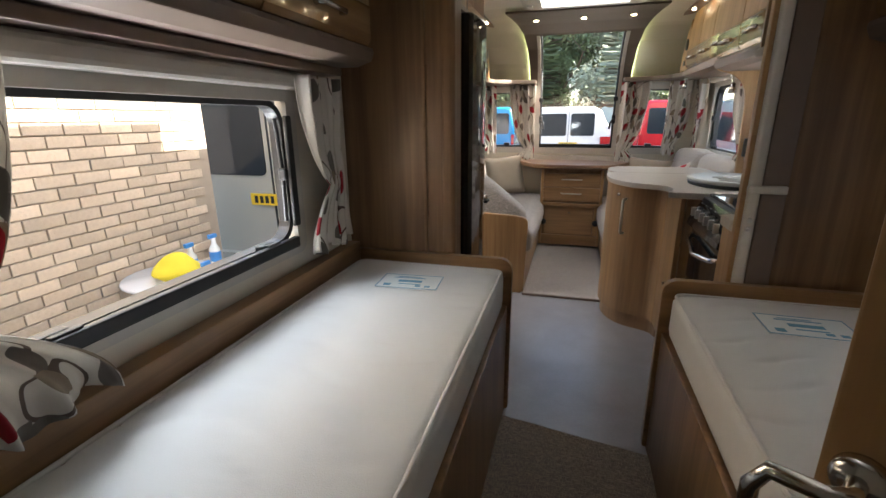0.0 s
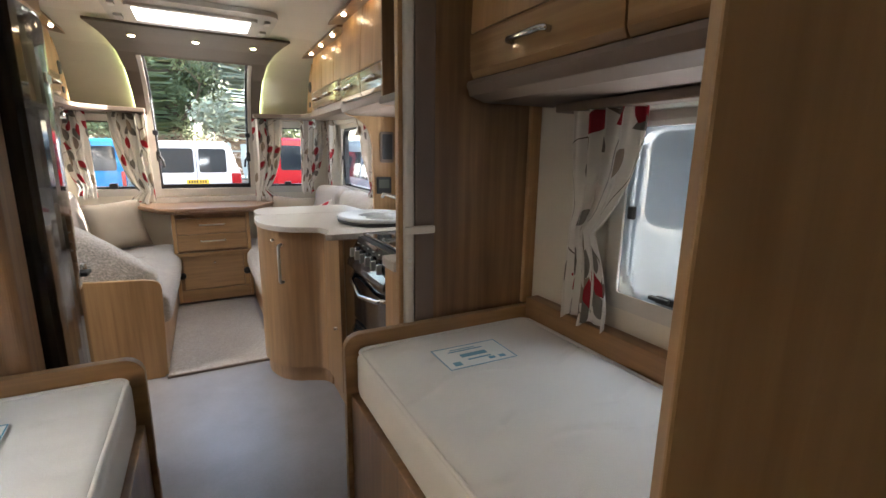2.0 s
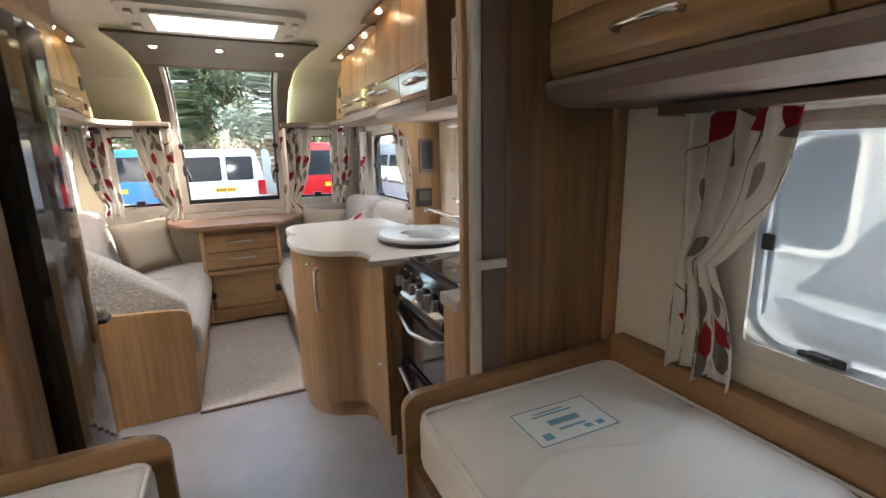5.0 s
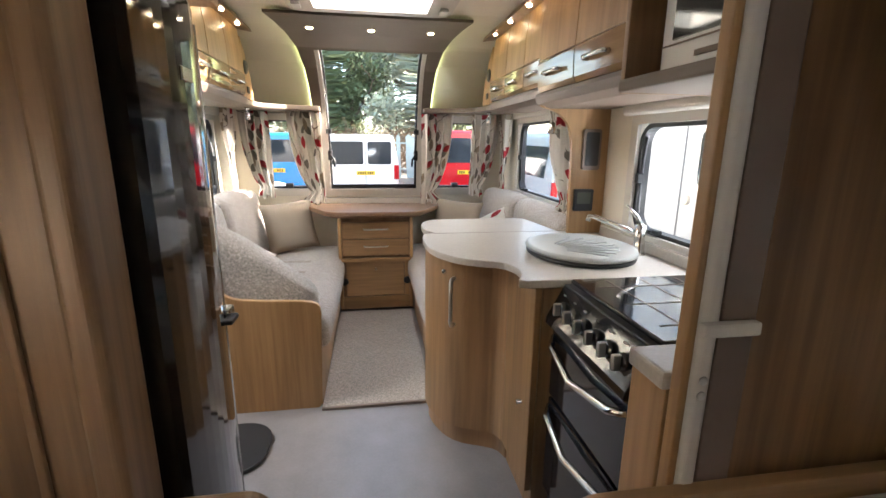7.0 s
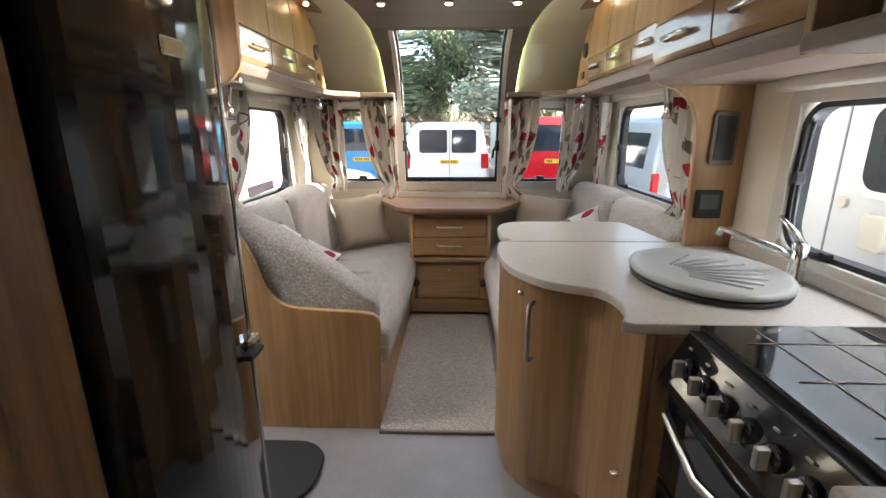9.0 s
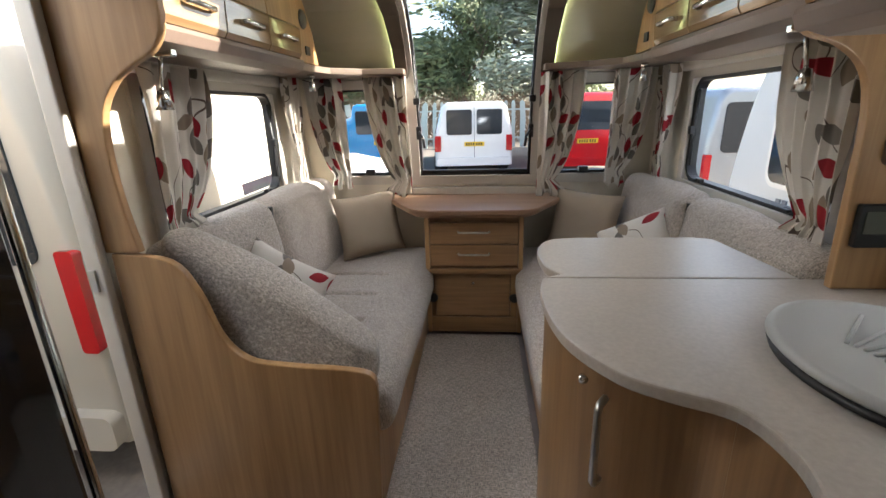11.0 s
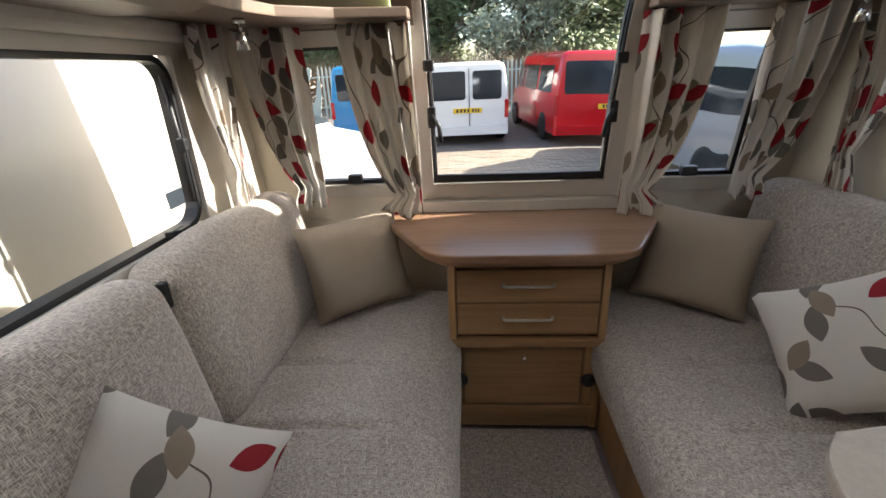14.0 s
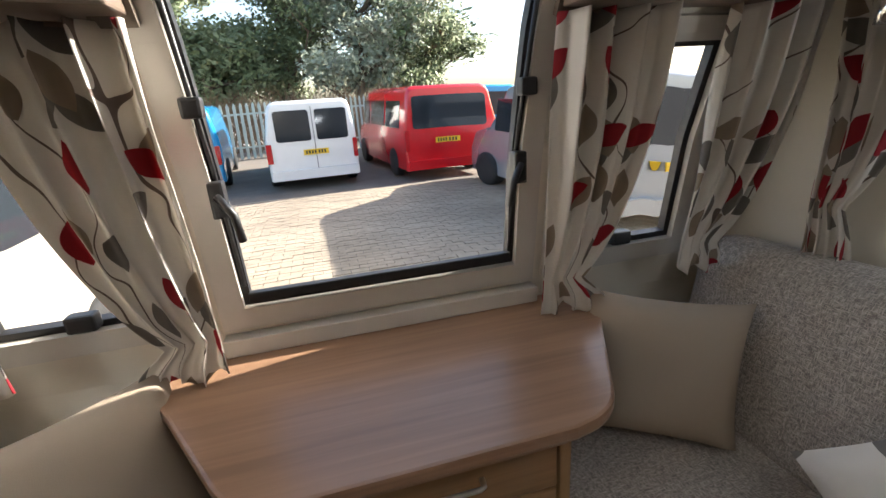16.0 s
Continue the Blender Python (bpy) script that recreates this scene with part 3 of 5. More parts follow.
def side_window(name, s, hole, label, X=X, rim=None, bar=False):
    y0, z0, y1, z1 = hole
    root = tagged(empty(name, s * X, (y0 + y1) / 2, z0), label, "window", kind=KIND)
    x = s * (X + 0.005)
    obj("frame", ring_prism(y0 - 0.045, z0 - 0.045, y1 + 0.045, z1 + 0.045, 0.04, 0.05, "x", s * (X - 0.012), s * (X + 0.004)), PALE, root)
    obj("seal", ring_prism(y0, z0, y1, z1, 0.09, 0.020, "x", x, s * (X + 0.05)), rim or BLACK, root)
    if bar:
        a, c = sorted((s * (X - 0.035), s * (X - 0.013)))
        box("bottom_bar", a, y0 + 0.03, z0 - 0.012, c, y1 - 0.03, z0 + 0.026, BLACK, root, b=0.006)
        a, c = sorted((s * (X - 0.028), s * (X - 0.013)))
        box("end_bar", a, y1 - 0.036, z0 + 0.06, c, y1 - 0.004, z1 - 0.05, BLACK, root, b=0.006)
    g = prism("pane", rrect(y0 + 0.012, z0 + 0.012, y1 - 0.012, z1 - 0.012, 0.08), "x", s * (X + 0.036), s * (X + 0.040), GLASS, root, b=0)
    g.visible_shadow = False
    for yy in (y0 + 0.18, y1 - 0.18):
        box("catch", s * (X - 0.002) - 0.012, yy - 0.035, z0 + 0.012, s * (X - 0.002) + 0.012, yy + 0.035, z0 + 0.034, BLACK, root, b=0.005)
        box("catch_lever", s * (X - 0.02) - 0.008, yy - 0.012, z0 + 0.020, s * (X - 0.02) + 0.008, yy + 0.05, z0 + 0.032, BLACK, root, b=0.004)
    for yy in (y0 + 0.035, y1 - 0.035):
        tube("stay", [(s * (X + 0.01), yy, z0 + 0.08), (s * (X + 0.005), yy, (z0 + z1) / 2), (s * (X + 0.015), yy, z1 - 0.06)], 0.007, BLACK, root, 6)
        box("knob", s * X - 0.015, yy - 0.014, (z0 + z1) / 2 - 0.02, s * X + 0.015, yy + 0.014, (z0 + z1) / 2 + 0.02, BLACK, root, b=0.006)
    # blind cassette over the window
    prism("blind_cassette", rrect(min(s * (X - 0.05), s * X), z1 + 0.030, max(s * (X - 0.05), s * X), z1 + 0.088, 0.018, 3), "y", y0 - 0.06, y1 + 0.06, PALE, root, b=0)
    return root


side_window("window_1", -1, L_BED, "black-framed hinged acrylic window beside the bed", XB, bar=True)
w2 = side_window("window_2", 1, R_BED, "hinged acrylic window with insect netting drawn, beside the bed", rim=ALU)
prism("netting", rrect(R_BED[0] + 0.01, R_BED[1] + 0.004, R_BED[2] - 0.01, R_BED[3] - 0.004, 0.01), "x", X - 0.0095, X - 0.0085, NETTING, w2, b=0)
box("netting_rail", X - 0.016, R_BED[0], R_BED[3] - 0.012, X - 0.004, R_BED[2], R_BED[3] + 0.006, ALU, w2)
side_window("window_3", 1, R_KITCH, "black-framed kitchen window above the sink")
side_window("window_4", -1, L_LOUNGE, "black-framed lounge side window")
side_window("window_5", 1, R_LOUNGE, "black-framed lounge side window")


def strip(name, fu0, fu1, s0, s1, w0, w1, m, parent=None, k=20, smooth=True, n=4):
    """A thick band that follows the front curve from s0 to s1 between fu0(q) and fu1(q), q from 0 to 1."""
    bm = bmesh.new()
    rows = []
    for i in range(k + 1):
        q = i / k
        s = s0 + (s1 - s0) * q
        a, c = fu0(q), fu1(q)
        rows.append([[bm.verts.new(on_front(a + (c - a) * j / n, s, w)) for j in range(n + 1)] for w in (w0, w1)])
    for r0, r1 in zip(rows, rows[1:]):
        for j in range(n):
            bm.faces.new((r0[0][j], r0[0][j + 1], r1[0][j + 1], r1[0][j]))
            bm.faces.new((r0[1][j], r1[1][j], r1[1][j + 1], r0[1][j + 1]))
        for j in (0, n):
            bm.faces.new((r0[0][j], r1[0][j], r1[1][j], r0[1][j]))
    for r in (rows[0], rows[-1]):
        for j in range(n):
            bm.faces.new((r[0][j], r[0][j + 1], r[1][j + 1], r[1][j]))
    return obj(name, bm, m, parent)


def front_window(name, hole, label, frame_m, wd=0.03, handles=True):
    u0, s0, u1, s1 = hole
    root = tagged(empty(name, (u0 + u1) / 2, prof(s0)[0], prof(s0)[1]), label, "window", kind=KIND)
    # wall-side surround, seal, glass
    for nm, d, ww, ma, lo, hi in (("surround", 0.055, 0.058, frame_m, -0.016, 0.003), ("seal", 0.0, 0.020, BLACK, 0.004, 0.03)):
        strip(nm, lambda q: u0 - d, lambda q: u0 - d + ww, s0 - d, s1 + d, lo, hi, ma, root)
        strip(nm, lambda q: u1 + d - ww, lambda q: u1 + d, s0 - d, s1 + d, lo, hi, ma, root)
        strip(nm, lambda q: u0 - d + ww, lambda q: u1 + d - ww, s0 - d, s0 - d + ww, lo, hi, ma, root, k=3)
        strip(nm, lambda q: u0 - d + ww, lambda q: u1 + d - ww, s1 + d - ww, s1 + d, lo, hi, ma, root, k=3)
    g = strip("pane", lambda q: u0, lambda q: u1, s0, s1, 0.030, 0.034, GLASS, root, k=40)
    for p in g.data.polygons:
        p.use_smooth = True
    g.visible_shadow = False
    if handles:
        y, z = prof(s0 + 0.03, -0.01)
        box("sill_rail", u0 + 0.02, y - 0.012, z - 0.012, u1 - 0.02, y + 0.012, z + 0.014, BLACK, root)
        for u in (u0 + 0.012, u1 - 0.012):
            sg = 1 if u < 0 else -1
            y, z = prof(s_at(1.24), -0.02)
            box("catch", u - 0.016, y - 0.02, z - 0.05, u + 0.016, y + 0.02, z + 0.03, BLACK, root, b=0.006)
            tube("catch_lever", [(u, y - 0.02, z), (u + 0.03 * sg, y - 0.04, z - 0.04), (u + 0.035 * sg, y - 0.03, z - 0.10)], 0.009, BLACK, root, 8)
            y, z = prof(s_at(1.42), -0.02)
            box("catch_knob", u - 0.02, y - 0.018, z - 0.02, u + 0.02, y + 0.018, z + 0.02, BLACK, root, b=0.007)
            tube("stay", [(u, *prof(s_at(1.0), 0.005)), (u, *prof(s_at(1.3), 0.0)), (u, *prof(s_at(1.7), 0.01))], 0.006, BLACK, root, 6)
    else:
        y, z = prof(s0 + 0.03, -0.01)
        box("catch", (u0 + u1) / 2 - 0.03, y - 0.02, z - 0.02, (u0 + u1) / 2 + 0.03, y + 0.02, z + 0.02, BLACK, root, b=0.007)
    return root


front_window("window_6", FRONT_WIN, "tall curved front window with pale surround", PALE)
front_window("window_7", CORNER_L, "small front corner window", PALE, handles=False)
front_window("window_8", CORNER_R, "small front corner window", PALE, handles=False)

# dark panel round the upper front window: two cheeks and a head with three downlights
S_SH, S_END = s_at(1.56), _len[-1]
dp = tagged(empty("front_panel", 0, prof(S_TOP)[0], prof(S_TOP)[1]), "taupe curved headlining panel around the front window", "panel", kind=KIND)


def flare(q):
    return 0.455 + 0.115 * q ** 1.6


_qt = (S_TOP + 0.02 - S_SH) / (S_END - S_SH)
for sg in (-1, 1):
    strip("cheek", lambda q: sg * 0.385, lambda q: sg * flare(q * _qt), S_SH, S_TOP + 0.02, -0.034, -0.018, TAUPE, dp)
    led = strip("light_strip", lambda q: sg * (flare(q * 0.9) + 0.001), lambda q: sg * (flare(q * 0.9) + 0.007), S_SH + 0.03, S_SH + (S_END - S_SH) * 0.9, -0.016, -0.003, LED_STRIP, dp)
strip("head", lambda q: -flare(_qt + (1 - _qt) * q), lambda q: flare(_qt + (1 - _qt) * q), S_TOP + 0.02, S_END - 0.02, -0.034, -0.018, TAUPE, dp, n=10)
for u in (-0.36, 0.0, 0.36):
    y, z = prof(S_TOP + 0.42, -0.034)
    lathe("downlight_ring", [(0.0, 0.0), (0.026, 0.0), (0.030, 0.004), (0.030, 0.012)], (u, y, z - 0.006), CHROME, dp, 16)
    lathe("downlight_lens", [(0.0, -0.002), (0.017, -0.002), (0.017, 0.003)], (u, y, z - 0.008), LAMP_ON, dp, 14)

# rooflight
rl = tagged(empty("rooflight", 0, 3.43, CZ), "white framed rooflight with frosted dome", "rooflight", kind=KIND)
obj("frame", ring_prism(-0.42, 3.16, 0.42, 3.70, 0.07, 0.10, "z", CZ - 0.03, CZ - 0.003), PALE, rl)
obj("inner_frame", ring_prism(-0.315, 3.255, 0.315, 3.605, 0.03, 0.03, "z", CZ - 0.045, CZ + 0.05), PALE, rl)
for sg in (-1, 1):
    box("catch", sg * 0.37 - 0.02, 3.52, CZ - 0.045, sg * 0.37 + 0.02, 3.60, CZ - 0.028, ALU, rl, b=0.004)
    box("catch", sg * 0.37 - 0.015, 3.27, CZ - 0.045, sg * 0.37 + 0.015, 3.33, CZ - 0.028, ALU, rl, b=0.004)
# clear pane; its frosted white is the added lamp above
pane = prism("dome", rrect(-0.32, 3.25, 0.32, 3.61, 0.02), "z", CZ + 0.055, CZ + 0.06, GLASS, rl, b=0)
pane.visible_shadow = False


# ---- bedroom ----
def bar_handle(name, p0, p1, out, m, parent, r=0.006, gap=0.028):
    """A bow handle from p0 to p1, standing off the face along out."""
    p0, p1, o = Vector(p0), Vector(p1), Vector(out)
    d = (p1 - p0).normalized() * 0.012
    return tube(name, [p0, p0 + o * gap * 0.8 + d * 0.2, p0 + o * gap + d, p1 + o * gap - d, p1 + o * gap * 0.8 - d * 0.2, p1], r, m, parent, 8)


def bed(x0, x1, y0, y1, s, label):
    """A fixed single bed: panelled base, footboard with rounded corner, wall rail, mattress."""
    wall = s * X if s > 0 else -XB
    inner = x1 if s < 0 else x0
    root = tagged(empty("single_bed", (x0 + x1) / 2, (y0 + y1) / 2, 0), label, "bed", "twin beds")
    box("base", min(inner - s * 0.02, wall - s * 0.01), y0, 0.0, max(inner - s * 0.02, wall - s * 0.01), y1 - 0.003, 0.50, WALNUT, root)
    a, c = sorted((inner - s * 0.035, wall - s * 0.012))
    r = (0.01, 0.01, 0.05, 0.01) if s < 0 else (0.01, 0.01, 0.01, 0.05)
    prism("footboard", rrect(a, 0.0, c, 0.70, r), "y", y1, y1 + 0.03, OAK_X, root)
    a, c = sorted((wall - s * 0.004, wall - s * 0.06))
    box("wall_rail", a, y0, 0.45, c, y1 - 0.002, 0.735, OAK_Y, root)
    return root


def mattress(x0, x1, y0, y1, label):
    root = tagged(empty("mattress", (x0 + x1) / 2, (y0 + y1) / 2, 0.502), label, "mattress", "bare mattresses")

    def quilt(p):
        if p.z > 0.64:
            w = 0.035 * math.sin(p.x * 14 + p.y * 2)
            g = abs(((p.y + w) / 0.115) % 1 - 0.5)
            on = max(0, 1 - abs(noise.noise(Vector((p.x * 3, p.y * 3, 2)))) * 3)
            p = p - Vector((0, 0, 0.0075 * math.exp(-(g / 0.10) ** 2) * on))
        return p

    ob = soft("ticking", x0, y0, 0.502, x1, y1, 0.66, MATTRESS, 0.03, root, 0.006, 120, quilt)
    for z in (0.655, 0.515):
        k = rrect(x0 + 0.006, y0 + 0.006, x1 - 0.006, y1 - 0.006, 0.035)
        tube("piping", [(u, v, z) for u, v in k + k[:2]], 0.006, MATTRESS, root, 6)
    return root


def maker_label(x, y, yaw, z):
    """A printed cloth panel with unreadable lines."""
    root = tagged(empty("mattress_label", x, y, z), "printed pale blue maker's label sewn on the mattress", "label", "mattress labels")
    bm = bm_box(-0.115, -0.07, 0, 0.115, 0.07, 0.002)
    obj("cloth", bm, LABEL, root, at=(0, 0, 0)).location = (0, 0, 0)
    bars = [(-0.115, -0.07, 0.115, -0.067), (-0.115, 0.067, 0.115, 0.07), (-0.115, -0.067, -0.112, 0.067), (0.112, -0.067, 0.115, 0.067), (-0.045, -0.008, 0.045, 0.012), (-0.070, 0.034, 0.05, 0.039),
            (-0.035, -0.030, 0.045, -0.024), (-0.09, -0.052, -0.065, -0.030), (0.065, -0.052, 0.085, -0.036), (0.03, -0.050, 0.05, -0.036), (-0.06, 0.046, 0.03, 0.050)]
    bm = bmesh.new()
    for a, b2, c, d in bars:
        bm_box(a, b2, 0.0025, c, d, 0.0035, bm)
    obj("print", bm, BLUEINK, root, at=(0, 0, 0)).location = (0, 0, 0)
    root.matrix_world = pose(x, y, z, 0, 0, yaw)
    return root


bed(-XB, -0.255, -0.56, 1.765, -1, "wood-panelled fixed single bed against the wall")
bed(0.36, X, 0.70, 1.665, 1, "wood-panelled fixed single bed against the wall")
mattress(-0.885, -0.25, -0.50, 1.752, "bare white quilted single mattress")
mattress(0.355, 1.035, 0.715, 1.655, "bare white quilted single mattress")
maker_label(-0.568, 1.51, 4, 0.664)
maker_label(0.667, 1.44, -1, 0.664)
tagged(prism("bedroom_carpet", [(-0.285, -0.55), (0.352, -0.55), (0.352, 1.60), (-0.285, 1.71)], "z", 0.001, 0.012, CARPET_B, b=0.003), "brown bedroom carpet piece on the vinyl", "carpet")

# tall partitions at the foot of the beds
pl = tagged(empty("wardrobe_partition", -0.78, 1.95, 0), "walnut-faced cupboard side beside the fridge", "cupboard", "bed-end cupboards")
box("side", -X, 1.80, 0.0, -0.515, 1.925, CZ - 0.004, WALNUT, pl)
prism("rounded_edge", rrect(-0.53, 1.797, -0.47, 1.927, 0.02), "z", 0.0, CZ - 0.006, WALNUT, pl, b=0)
box("moulding", -0.60, 1.788, 0.0, -0.585, 1.80, CZ - 0.006, WALNUT, pl)
pr = tagged(empty("wardrobe_partition", 0.86, 1.79, 0), "walnut-faced wardrobe side at the bed's foot", "cupboard", "bed-end cupboards")
box("side", 0.645, 1.715, 0.0, X, 1.80, CZ - 0.004, WALNUT, pr)
box("corner_strip", 1.05, 1.698, 0.70, 1.098, 1.717, CZ - 0.005, OAK, pr)
post = tagged(empty("door_post", 0.61, 1.77, 0), "pale and grey-brown upright door post with strap", "post")
prism("pale_trim", rrect(0.543, 1.690, 0.582, 1.745, 0.014), "z", 0.0, CZ - 0.004, PALE, post, b=0)
box("grey_trim", 0.583, 1.695, 0.0, 0.655, 1.745, CZ - 0.005, GREYTRIM, post)
box("wood_trim", 0.527, 1.700, 0.0, 0.543, 1.730, CZ - 0.005, OAK, post)
box("strap", 0.536, 1.672, 1.01, 0.648, 1.692, 1.036, PALE, post, b=0.006)
for z in (0.92, 0.89):
    lathe("screw_cap", [(0.0, -0.004), (0.008, -0.003), (0.009, 0.0)], (0.562, 1.690, z), STEEL, post, 12, axis="y")


def locker(name, s, depth, y0, y1, z0, z1, doors, label, group, fmat=None):
    """An overhead locker: carcass, lipped lower rail, flap doors with a gloss lower band and bow handles."""
    fx = s * (X - depth)
    root = tagged(empty(name, s * (X - depth / 2), (y0 + y1) / 2, z0), label, "cabinet", group)
    a, c = sorted((s * (X - 0.002), fx + s * 0.02))
    box("carcass", a, y0, z0 + 0.05, c, y1, z1, OAK, root)
    lip = [(fx - s * 0.012, z0 + 0.05), (fx - s * 0.016, z0 + 0.035), (fx - s * 0.004, z0 + 0.005), (fx + s * 0.05, z0 - 0.012), (s * (X - 0.01), z0 - 0.01), (s * (X - 0.01), z0 + 0.05)]
    prism("lower_rail", lip, "y", y0 - 0.012, y1 + 0.012, GREYTRIM, root, b=0.004)
    n = doors
    for i in range(n):
        d0, d1 = y0 + (y1 - y0) * i / n + 0.003, y0 + (y1 - y0) * (i + 1) / n - 0.003
        zb = z0 + 0.055
        zm = zb + 0.13
        pts = [(fx, zb), (fx - s * 0.012, zb + 0.02), (fx - s * 0.016, zm - 0.01), (fx - s * 0.012, zm), (fx + s * 0.018, zm), (fx + s * 0.018, zb)]
        prism("door_band", pts, "y", d0, d1, GLOSS, root, b=0.002)
        up = [(fx - s * 0.012, zm + 0.002), (fx - s * 0.006, (zm + z1) / 2), (fx + s * 0.012, z1), (fx + s * 0.018, z1), (fx + s * 0.018, zm + 0.002)]
        prism("door", up, "y", d0, d1, OAK, root, b=0.002)
        m = (d0 + d1) / 2
        h = min(0.075, (d1 - d0) * 0.22)
        bar_handle("handle", (fx - s * 0.014, m - h, zb + 0.065), (fx - s * 0.014, m + h, zb + 0.065), (-s, 0, 0.1), CHROME, root, 0.008, 0.024)
    return root


locker("overhead_locker", -1, 0.35, -0.16, 1.645, 1.447, 2.005, 3, "wood overhead locker above the bed with chrome handles", "bed lockers")
locker("overhead_locker", 1, 0.35, -0.17, 1.625, 1.447, 2.005, 3, "wood overhead locker above the bed with chrome handles", "bed lockers")

# the open door beside the bed
dr = tagged(empty("door_1", 0.375, 0.635, 0), "open wood-faced washroom door with chrome lever", "door", kind=KIND)
dl = prism("leaf", rrect(0.0, 0.01, 0.62, 1.93, 0.004), "y", -0.012, 0.012, OAK, dr, b=0.003)
dl.location = (0.31, 0, 0.01)
for nm, f in (("rose", lambda: lathe("rose", [(0.0, -0.03), (0.022, -0.03), (0.026, -0.022), (0.026, -0.010)], (0.035, 0, 0.89), CHROME, dr, 18, axis="y")),
              ("lever", lambda: tube("lever", [(0.035, -0.02, 0.89), (0.035, -0.055, 0.89), (0.02, -0.062, 0.885), (-0.03, -0.06, 0.88), (-0.045, -0.058, 0.85), (-0.045, -0.058, 0.80)], 0.010, CHROME, dr, 10))):
    o = f()
    o.location = o.location + Vector((0.375, 0.635, 0))
dr.matrix_world = pose(0.275, 0.54, 0, 0, 0, -36)

# ---- fridge and entrance ----
fr = tagged(empty("fridge", -0.8, 2.30, 0), "tall glossy black fridge-freezer with bowed doors and chrome latch", "fridge")
box("body", -X + 0.002, 2.062, 0.04, -0.555, 2.53, 1.68, BLACK, fr, b=0.006)
FRONT = [(-0.560, 2.07), (-0.485, 2.07), (-0.470, 2.085)] + [(-0.470 + 0.022 * math.sin(math.pi * i / 12) - 0.04 * (i / 12) ** 2, 2.085 + 0.435 * i / 12) for i in range(1, 13)] + [(-0.560, 2.535)]
prism("door", FRONT, "z", 0.05, 1.655, BLACKGLOSS, fr, b=0.012, seg=3, limit=50)
tube("edge_trim", [(-0.516, 2.534, 0.07), (-0.515, 2.534, 0.9), (-0.516, 2.534, 1.63)], 0.006, CHROME, fr, 8)
box("latch", -0.530, 2.465, 0.815, -0.478, 2.525, 0.86, CHROME, fr, b=0.012)
box("latch_pull", -0.490, 2.43, 0.825, -0.462, 2.50, 0.840, BLACK, fr, b=0.006)
box("badge", -0.459, 2.25, 1.46, -0.452, 2.31, 1.49, CHROME, fr, b=0.003)
fs = tagged(empty("fridge_top_shelf", -0.8, 2.3, 1.73), "wood-edged shelf cupboard above the fridge", "cabinet")
box("carcass", -X + 0.002, 2.064, 1.69, -0.60, 2.53, 2.01, OAK, fs)
box("shelf_lip", -0.62, 2.066, 1.684, -0.535, 2.53, 1.704, OAK_Y, fs)
tagged(box("radio_set", -0.598, 2.12, 1.76, -0.585, 2.34, 1.83, BLACK, b=0.004), "black radio panel above the fridge", "radio")

box("end_panel", -X - 0.03, 2.537, 0.0, -0.60, 2.56, 2.01, WALNUT, fs)
for ob in (fr, fs, bpy.data.objects["radio_set"]):
    ob.location += Vector((0.04, -0.13, 0))

ed = tagged(empty("door_2", -X, 2.87, 0), "pale framed entrance doorway, door open outwards", "door", kind=KIND)
for y0, y1 in ((2.572, 2.604), (3.136, 3.168)):
    box("jamb", -X - 0.04, y0, 0.0, -X + 0.012, y1, 1.80, PALE, ed, b=0.006)
box("head", -X - 0.04, 2.572, 1.80, -X + 0.03, 3.168, 1.84, PALE, ed, b=0.006)
box("threshold", -X - 0.06, 2.60, -0.01, -X + 0.03, 3.14, 0.018, ALU, ed)
box("strike_plate", -X - 0.03, 3.128, 0.86, -X - 0.01, 3.137, 0.93, STEEL, ed, b=0.002)
box("leaf", -X - 0.66, 2.52, 0.0, -X - 0.045, 2.55, 1.82, WHITE, ed, b=0.01)
tagged(prism("door_mat", rrect(-0.92, 2.70, -0.50, 3.06, (0.02, 0.14, 0.14, 0.02)), "z", 0.001, 0.02, BLACK, b=0.006), "black rubber entrance mat with rounded corner", "mat")
tagged(box("lounge_header_panel", -X + 0.002, 2.535, 1.86, -0.62, 3.16, 2.015, OAK, b=0.006), "wood header above the entrance", "panel", kind=KIND)

# ---- lounge ----
# settee end panel with its sloping top, and the arched upright beside the doorway
SLOPE = [(-X + 0.02, 0.0), (-0.318, 0.0), (-0.300, 0.02), (-0.283, 0.52), (-0.325, 0.574), (-0.58, 0.592), (-0.70, 0.612), (-0.775, 0.69), (-0.825, 0.84), (-0.90, 0.945), (-X + 0.02, 0.97)]
SLOPE = smooth(SLOPE, 3, 10)
arm = tagged(empty("settee_end_panel", -0.68, 3.17, 0), "honey wood end panel of the settee with sloping top", "panel")
prism("panel", SLOPE, "y", 3.172, 3.20, OAK, arm, b=0.005)
ARCH = [(-X + 0.002, 0.972), (-0.985, 0.972), (-1.01, 1.18), (-1.0, 1.36), (-0.95, 1.45), (-0.88, 1.50), (-0.82, 1.53), (-0.785, 1.575), (-0.775, 1.62), (-0.77, 2.015), (-X + 0.002, 2.015)]
ARCH = smooth(ARCH, 1, 8)
prism("arched_upright", ARCH, "y", 3.172, 3.20, OAK, arm, b=0.005)


